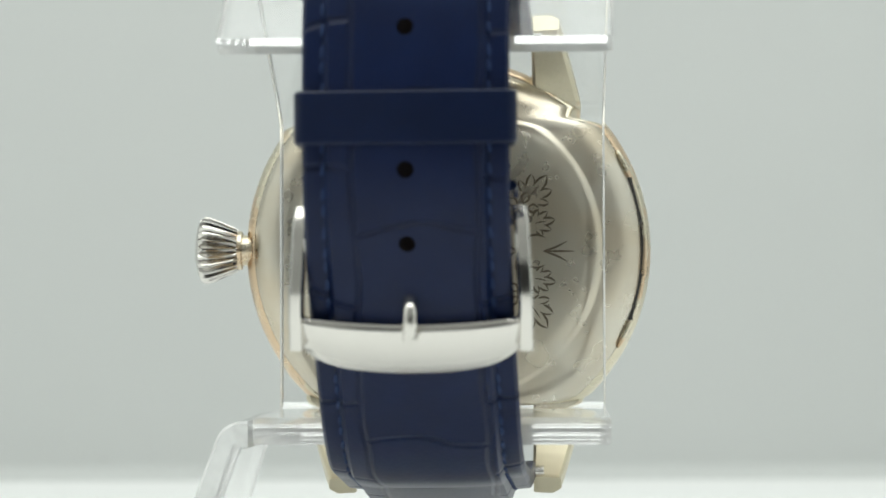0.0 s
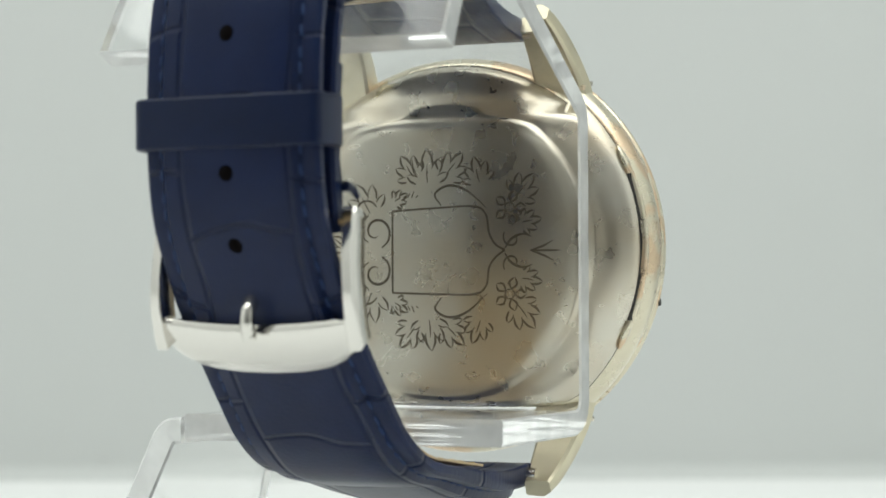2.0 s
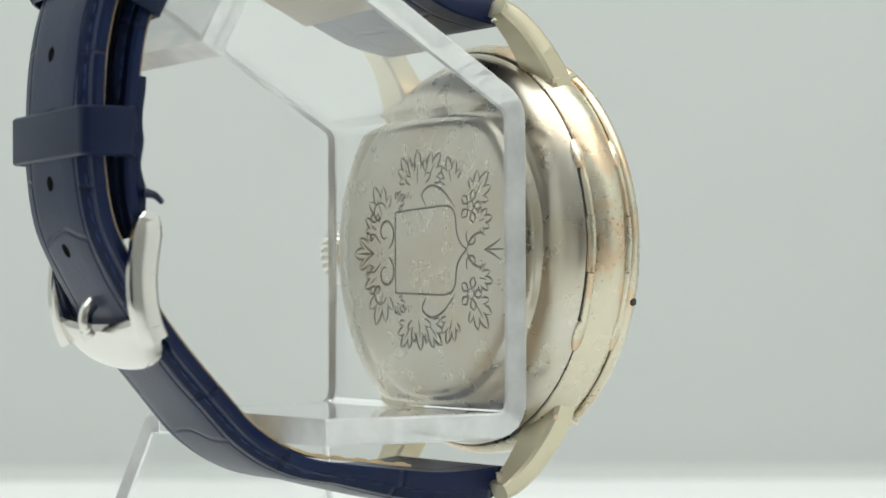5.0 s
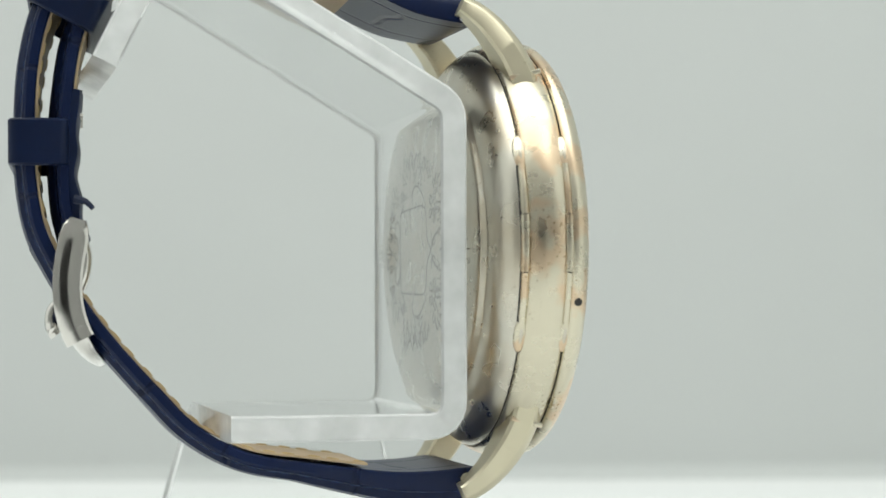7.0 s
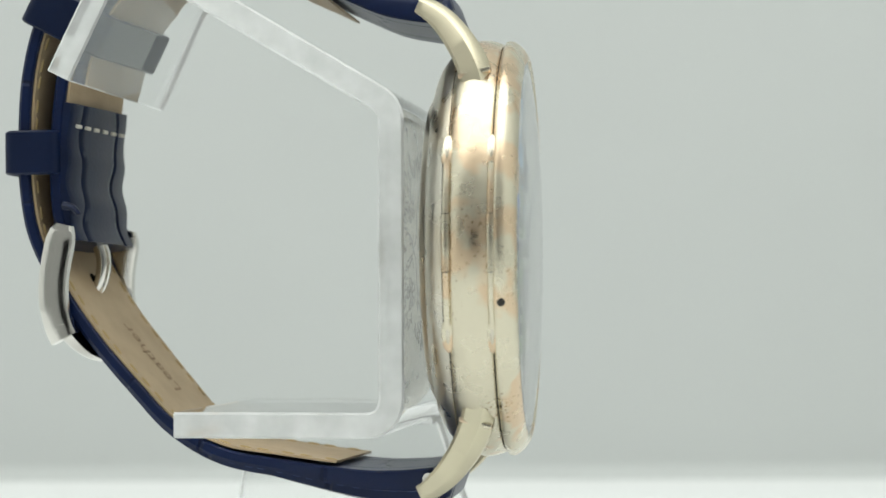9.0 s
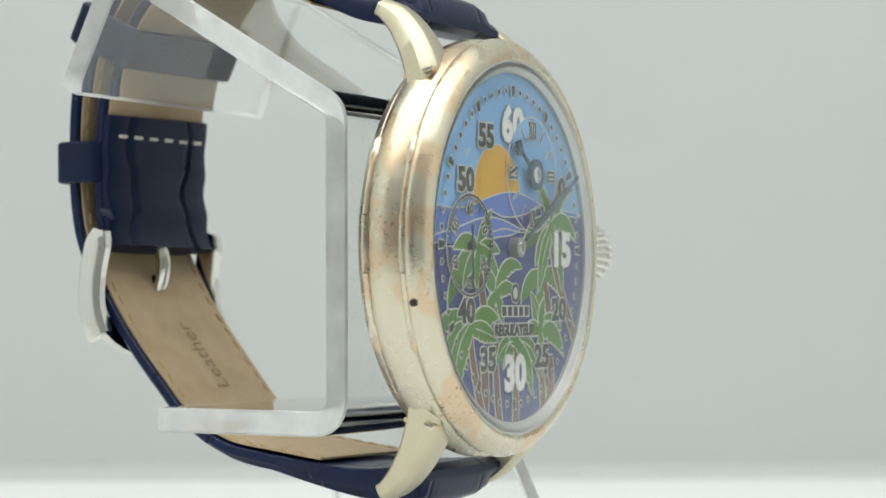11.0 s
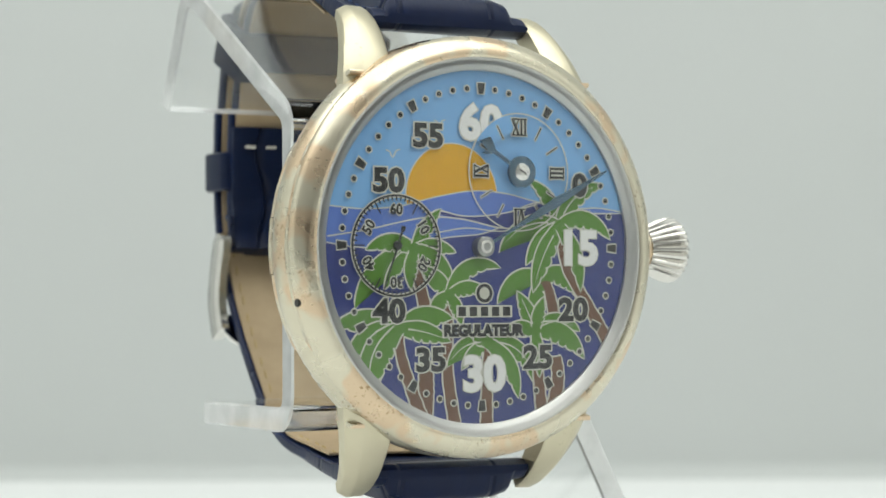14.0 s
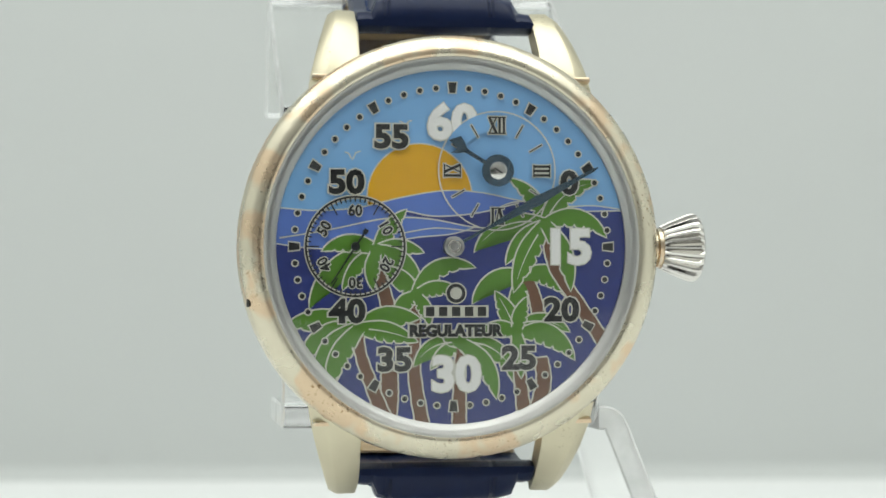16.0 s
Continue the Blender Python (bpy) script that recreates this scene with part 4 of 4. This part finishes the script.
def words(body, x, y, size, material, name, bold=0.06, squeeze=1.0, turn=0.0, halo=0.0, halo_mat=None):
    """Lettering on the dial; halo draws a wider pale copy under it."""
    top = DIAL_H + STEP * NUM_TIER
    m = Matrix.Translation((x * MM, y * MM, top * MM)) @ Matrix.Rotation(radians(turn), 4, "Z")
    if halo:
        part(name + "_outline", text_mesh(body, size, 0.02, bold + halo, squeeze), halo_mat or CREAM, dial, smooth=False, at=Matrix.Translation((0, 0, -0.03 * MM)) @ m)
    return part(name, text_mesh(body, size, 0.02, bold, squeeze), material, dial, smooth=False, at=m)


def roman(body, m):
    """A slab-serifed roman numeral built of strokes."""
    h, x = 0.95, 0.0
    strokes = []
    for ch in body:
        if ch == "I":
            strokes.append(((x + 0.2, -h), (x + 0.2, h), 0.28))
            x += 0.52
        elif ch == "X":
            strokes += [((x + 0.1, h), (x + 0.95, -h), 0.32), ((x + 0.1, -h), (x + 0.95, h), 0.14)]
            x += 1.15
        else:
            strokes += [((x + 0.1, h), (x + 0.55, -h), 0.32), ((x + 0.55, -h), (x + 1.0, h), 0.14)]
            x += 1.15
    w = x
    bm, halo = bmesh.new(), bmesh.new()
    for (x0, y0), (x1, y1), t in strokes + [((0, h), (w - 0.1, h), 0.16), ((0, -h), (w - 0.1, -h), 0.16)]:
        d = Vector((x1 - x0, y1 - y0)).normalized()
        nor = Vector((-d.y, d.x))
        for target, g, z0, z1 in ((bm, 0.0, -0.02, 0.02), (halo, 0.13, -0.04, -0.01)):
            o = [Vector((x0 - (w - 0.1) / 2, y0)) - d * g, Vector((x1 - (w - 0.1) / 2, y1)) + d * g]
            e = t / 2 + g
            merge(target, plate([tuple(o[0] + nor * e), tuple(o[0] - nor * e), tuple(o[1] - nor * e), tuple(o[1] + nor * e)], z0, z1))
    part("roman_numeral", bm, BLACK, dial, smooth=False, at=m)
    part("roman_outline", halo, CREAM, dial, smooth=False, at=m)


def markings():
    top = DIAL_H + STEP * NUM_TIER
    for body, x, y in (("55", -7.3, 13.0), ("50", -12.6, 7.65), ("40", -12.6, -7.5), ("35", -7.0, -13.2), ("25", 7.9, -13.1), ("20", 13.1, -7.4), ("0", 14.1, 7.7)):
        words(body, x, y - 0.05, 3.75, BLACK, "numeral", 0.16, 1.12, halo=0.17)
    for body, x, y in (("60", 0.0, 14.8), ("15", 14.3, 0.0), ("30", 0.4, -15.0)):
        words(body, x, y, 5.6, WHITE, "numeral", 0.21, 1.06, halo=0.14)
    dot = None
    for k in range(60):
        a = radians(90 - 6 * k)
        x, y = 18.8 * math.cos(a), 18.8 * math.sin(a)
        if k % 5:
            m = Matrix.Translation((x * MM, y * MM, top * MM))
            if dot is None:
                dot = part("minute_dot", lathe([(0, 0.02), (0.3, 0.02), (0.3, -0.02), (0, -0.02)], 16), BLACK, dial, smooth=False, at=m)
                halo = part("dot_ring", lathe([(0, -0.01), (0.46, -0.01), (0.46, -0.03), (0, -0.03)], 20), CREAM, dial, smooth=False, at=m)
            else:
                again(dot, m)
                again(halo, m)
        else:
            m = Matrix.Translation((x * MM, y * MM, top * MM)) @ Matrix.Rotation(a - math.pi / 2, 4, "Z")
            shape = [(-0.34, -0.62), (0.34, -0.62), (0.5, 0.62), (-0.5, 0.62)]
            part("hour_marker", plate(shape, -0.02, 0.02), BLACK, dial, smooth=False, at=m)
            part("marker_outline", plate(grow(shape, 0.2), -0.03, -0.01), CREAM, dial, smooth=False, at=m)
    # hours ring
    hx, hy = 5.35, 9.0
    ring_piece("hour_ring", hx, hy, 6.95, 7.12, CREAM, top - 0.07, top - 0.04, dial)
    arc = [(hx + 6.95 * math.cos(radians(d)), hy + 6.95 * math.sin(radians(d))) for d in range(98, 152, 3)]
    inner_arc = [(hx + 4.8 * math.cos(radians(d)), hy + 4.8 * math.sin(radians(d))) for d in range(152, 98, -3)]
    part("sky_patch", plate(arc + inner_arc, top, top + 0.035), SKY, dial, smooth=False)
    top += 0.05
    for body, k in (("XII", 0), ("III", 3), ("VI", 6), ("IX", 9)):
        a = radians(90 - 30 * k)
        m = Matrix.Translation(((hx + 5.4 * math.cos(a)) * MM, (hy + 5.4 * math.sin(a)) * MM, top * MM)) @ Matrix.Rotation(a - math.pi / 2, 4, "Z")
        roman(body, m)
    for k in (1, 2, 4, 5, 7, 8, 10, 11):
        a = radians(90 - 30 * k)
        m = Matrix.Translation(((hx + 5.4 * math.cos(a)) * MM, (hy + 5.4 * math.sin(a)) * MM, top * MM)) @ Matrix.Rotation(a - math.pi / 2, 4, "Z")
        part("stroke_outline", plate([(-0.19, -0.97), (0.19, -0.97), (0.19, 0.97), (-0.19, 0.97)], -0.04, -0.01), CREAM, dial, smooth=False, at=m)
        part("hour_stroke", plate([(-0.07, -0.85), (0.07, -0.85), (0.07, 0.85), (-0.07, 0.85)], -0.02, 0.02), BLACK, dial, smooth=False, at=m)
    # seconds ring
    sx, sy = -11.6, 0.0
    ring_piece("seconds_ring_outline", sx, sy, 5.55, 6.08, CREAM, top - 0.06, top - 0.03, dial)
    ring_piece("seconds_ring", sx, sy, 5.72, 5.95, BLACK, top - 0.04, top, dial)
    tick = None
    for k in range(60):
        a = radians(90 - 6 * k)
        l = 1.5 if k in (5, 15, 25, 35, 45, 55) else 0.5
        m = Matrix.Translation(((sx + (5.75 - l / 2) * math.cos(a)) * MM, (sy + (5.75 - l / 2) * math.sin(a)) * MM, top * MM)) @ Matrix.Rotation(a - math.pi / 2, 4, "Z")
        part("seconds_tick", plate([(-0.08, -l / 2), (0.08, -l / 2), (0.08, l / 2), (-0.08, l / 2)], -0.02, 0.01), BLACK, dial, smooth=False, at=m)
    for k in range(6):
        a = radians(90 - 60 * k)
        turn = -60 * k if k != 3 else 180
        words(("60", "10", "20", "30", "40", "50")[k], sx + 4.25 * math.cos(a), sy + 4.25 * math.sin(a), 1.75, BLACK, "seconds_numeral", 0.05, 0.95, turn, 0.12)
    # maker's mark and name as plain shapes, and the word below
    ring_piece("emblem", 0.35, -5.5, 0.72, 1.12, BLACK, top - 0.02, top + 0.02, dial, 40, "plain round emblem")
    ring_piece("emblem_outline", 0.35, -5.5, 0.01, 1.28, CREAM, top - 0.04, top - 0.02, dial, 40)
    for k in range(5):
        m = Matrix.Translation(((0.35 + (k - 2) * 1.55) * MM, -7.65 * MM, top * MM))
        part("bar_outline", plate([(-0.8, -0.72), (0.8, -0.72), (0.8, 0.72), (-0.8, 0.72)], -0.03, -0.01), CREAM, dial, smooth=False, at=m)
        part("name_bar", plate([(-0.5, -0.55), (0.5, -0.55), (0.5, 0.55), (-0.5, 0.55)], -0.02, 0.02), BLACK, dial, smooth=False, at=m)
    words("REGULATEUR", 0.4, -9.9, 1.8, BLACK, "lettering", 0.11, 1.0, 0, 0.16)


def pointers():
    """The three pointers over the dial."""
    h = DIAL_H + 0.75
    hx, hy = 5.35, 9.0
    at = FACE @ Matrix.Translation((hx * MM, hy * MM, 0))
    a = math.atan2(3.35, -5.5)
    bm = plate(strip_ribbon([(1.2, 0), (4.6, 0)], lambda t: 0.24), h, h + 0.2)
    merge(bm, plate([(4.0, 0.22), (4.6, 0.3), (5.1, 0.75), (5.9, 1.15), (5.55, 0.6), (5.5, 0.3), (6.9, 0), (5.5, -0.3), (5.55, -0.6), (5.9, -1.15), (5.1, -0.75), (4.6, -0.3), (4.0, -0.22)], h, h + 0.2))
    merge(bm, lathe([(1.05, h - 0.1), (1.05, h + 0.3), (1.9, h + 0.25), (1.9, h - 0.1)], 40, closed=True))
    hour = part("hour_pointer", bm, BLUED, WATCH, "blued steel hour pointer with spade tip", at=at @ Matrix.Rotation(a, 4, "Z"))
    part("hub", lathe([(0, h + 0.4), (0.75, h + 0.4), (1.15, h + 0.25), (1.15, h - 0.9), (0, h - 0.9)], 32), STEEL, hour)
    part("screw_slot", plate([(-0.55, -0.1), (0.55, -0.1), (0.55, 0.1), (-0.55, 0.1)], h + 0.4, h + 0.42), SEAM, hour, smooth=False)
    a = math.atan2(9.4, 17.4)
    h = DIAL_H + 1.1
    bm = plate(strip_ribbon([(0.6, 0), (4, 0), (11, 0), (19.8, 0)], lambda t: 0.2 + 0.42 * max(0, 1 - abs(t - 0.56) / 0.32) if t < 0.97 else 0.1), h, h + 0.16)
    minute = part("minute_pointer", bm, BLUED, WATCH, "leaf-shaped blued steel minute pointer", at=FACE @ Matrix.Rotation(a, 4, "Z"))
    part("hub", lathe([(0, h + 0.4), (0.9, h + 0.4), (1.2, h + 0.25), (1.2, h - 1.2), (0, h - 1.2)], 32), HUB, minute)
    part("hub_cap", lathe([(0.5, h + 0.4), (0.5, h + 0.46), (0.75, h + 0.46), (0.8, h + 0.4)], 32, closed=True), STEEL, minute)
    h = DIAL_H + 0.6
    bm = plate(strip_ribbon([(0, -2.2), (0, 5.3)], lambda t: 0.13 - 0.06 * t), h, h + 0.1)
    merge(bm, lathe([(0, h + 0.25), (0.5, h + 0.2), (0.55, h - 0.2), (0, h - 0.2)], 24))
    merge(bm, box(-0.28, 0.28, -2.4, -1.8, h, h + 0.1))
    return part("seconds_pointer", bm, BLACKHAND, WATCH, "thin dark seconds pointer")


scenery()
palms()
markings()
SECONDS = pointers()


# ---------------------------------------------------------------- movement
def motions():
    turn = lambda t, extra: AT_AXIS @ Matrix.Rotation(radians(START + SPIN * t + extra), 4, "Z")
    walk(WATCH, [(t, turn(t, 0)) for t in TURN_TIMES])
    walk(STAND, [(t, turn(t, STAND_YAW)) for t in TURN_TIMES])
    seat = FACE @ Matrix.Translation((-11.6 * MM, 0, 0))
    walk(SECONDS, [(t, seat @ Matrix.Rotation(radians(-(180 + 6.9 * (t - 11.15)) ), 4, "Z")) for t in range(0, 17, 2)])


motions()
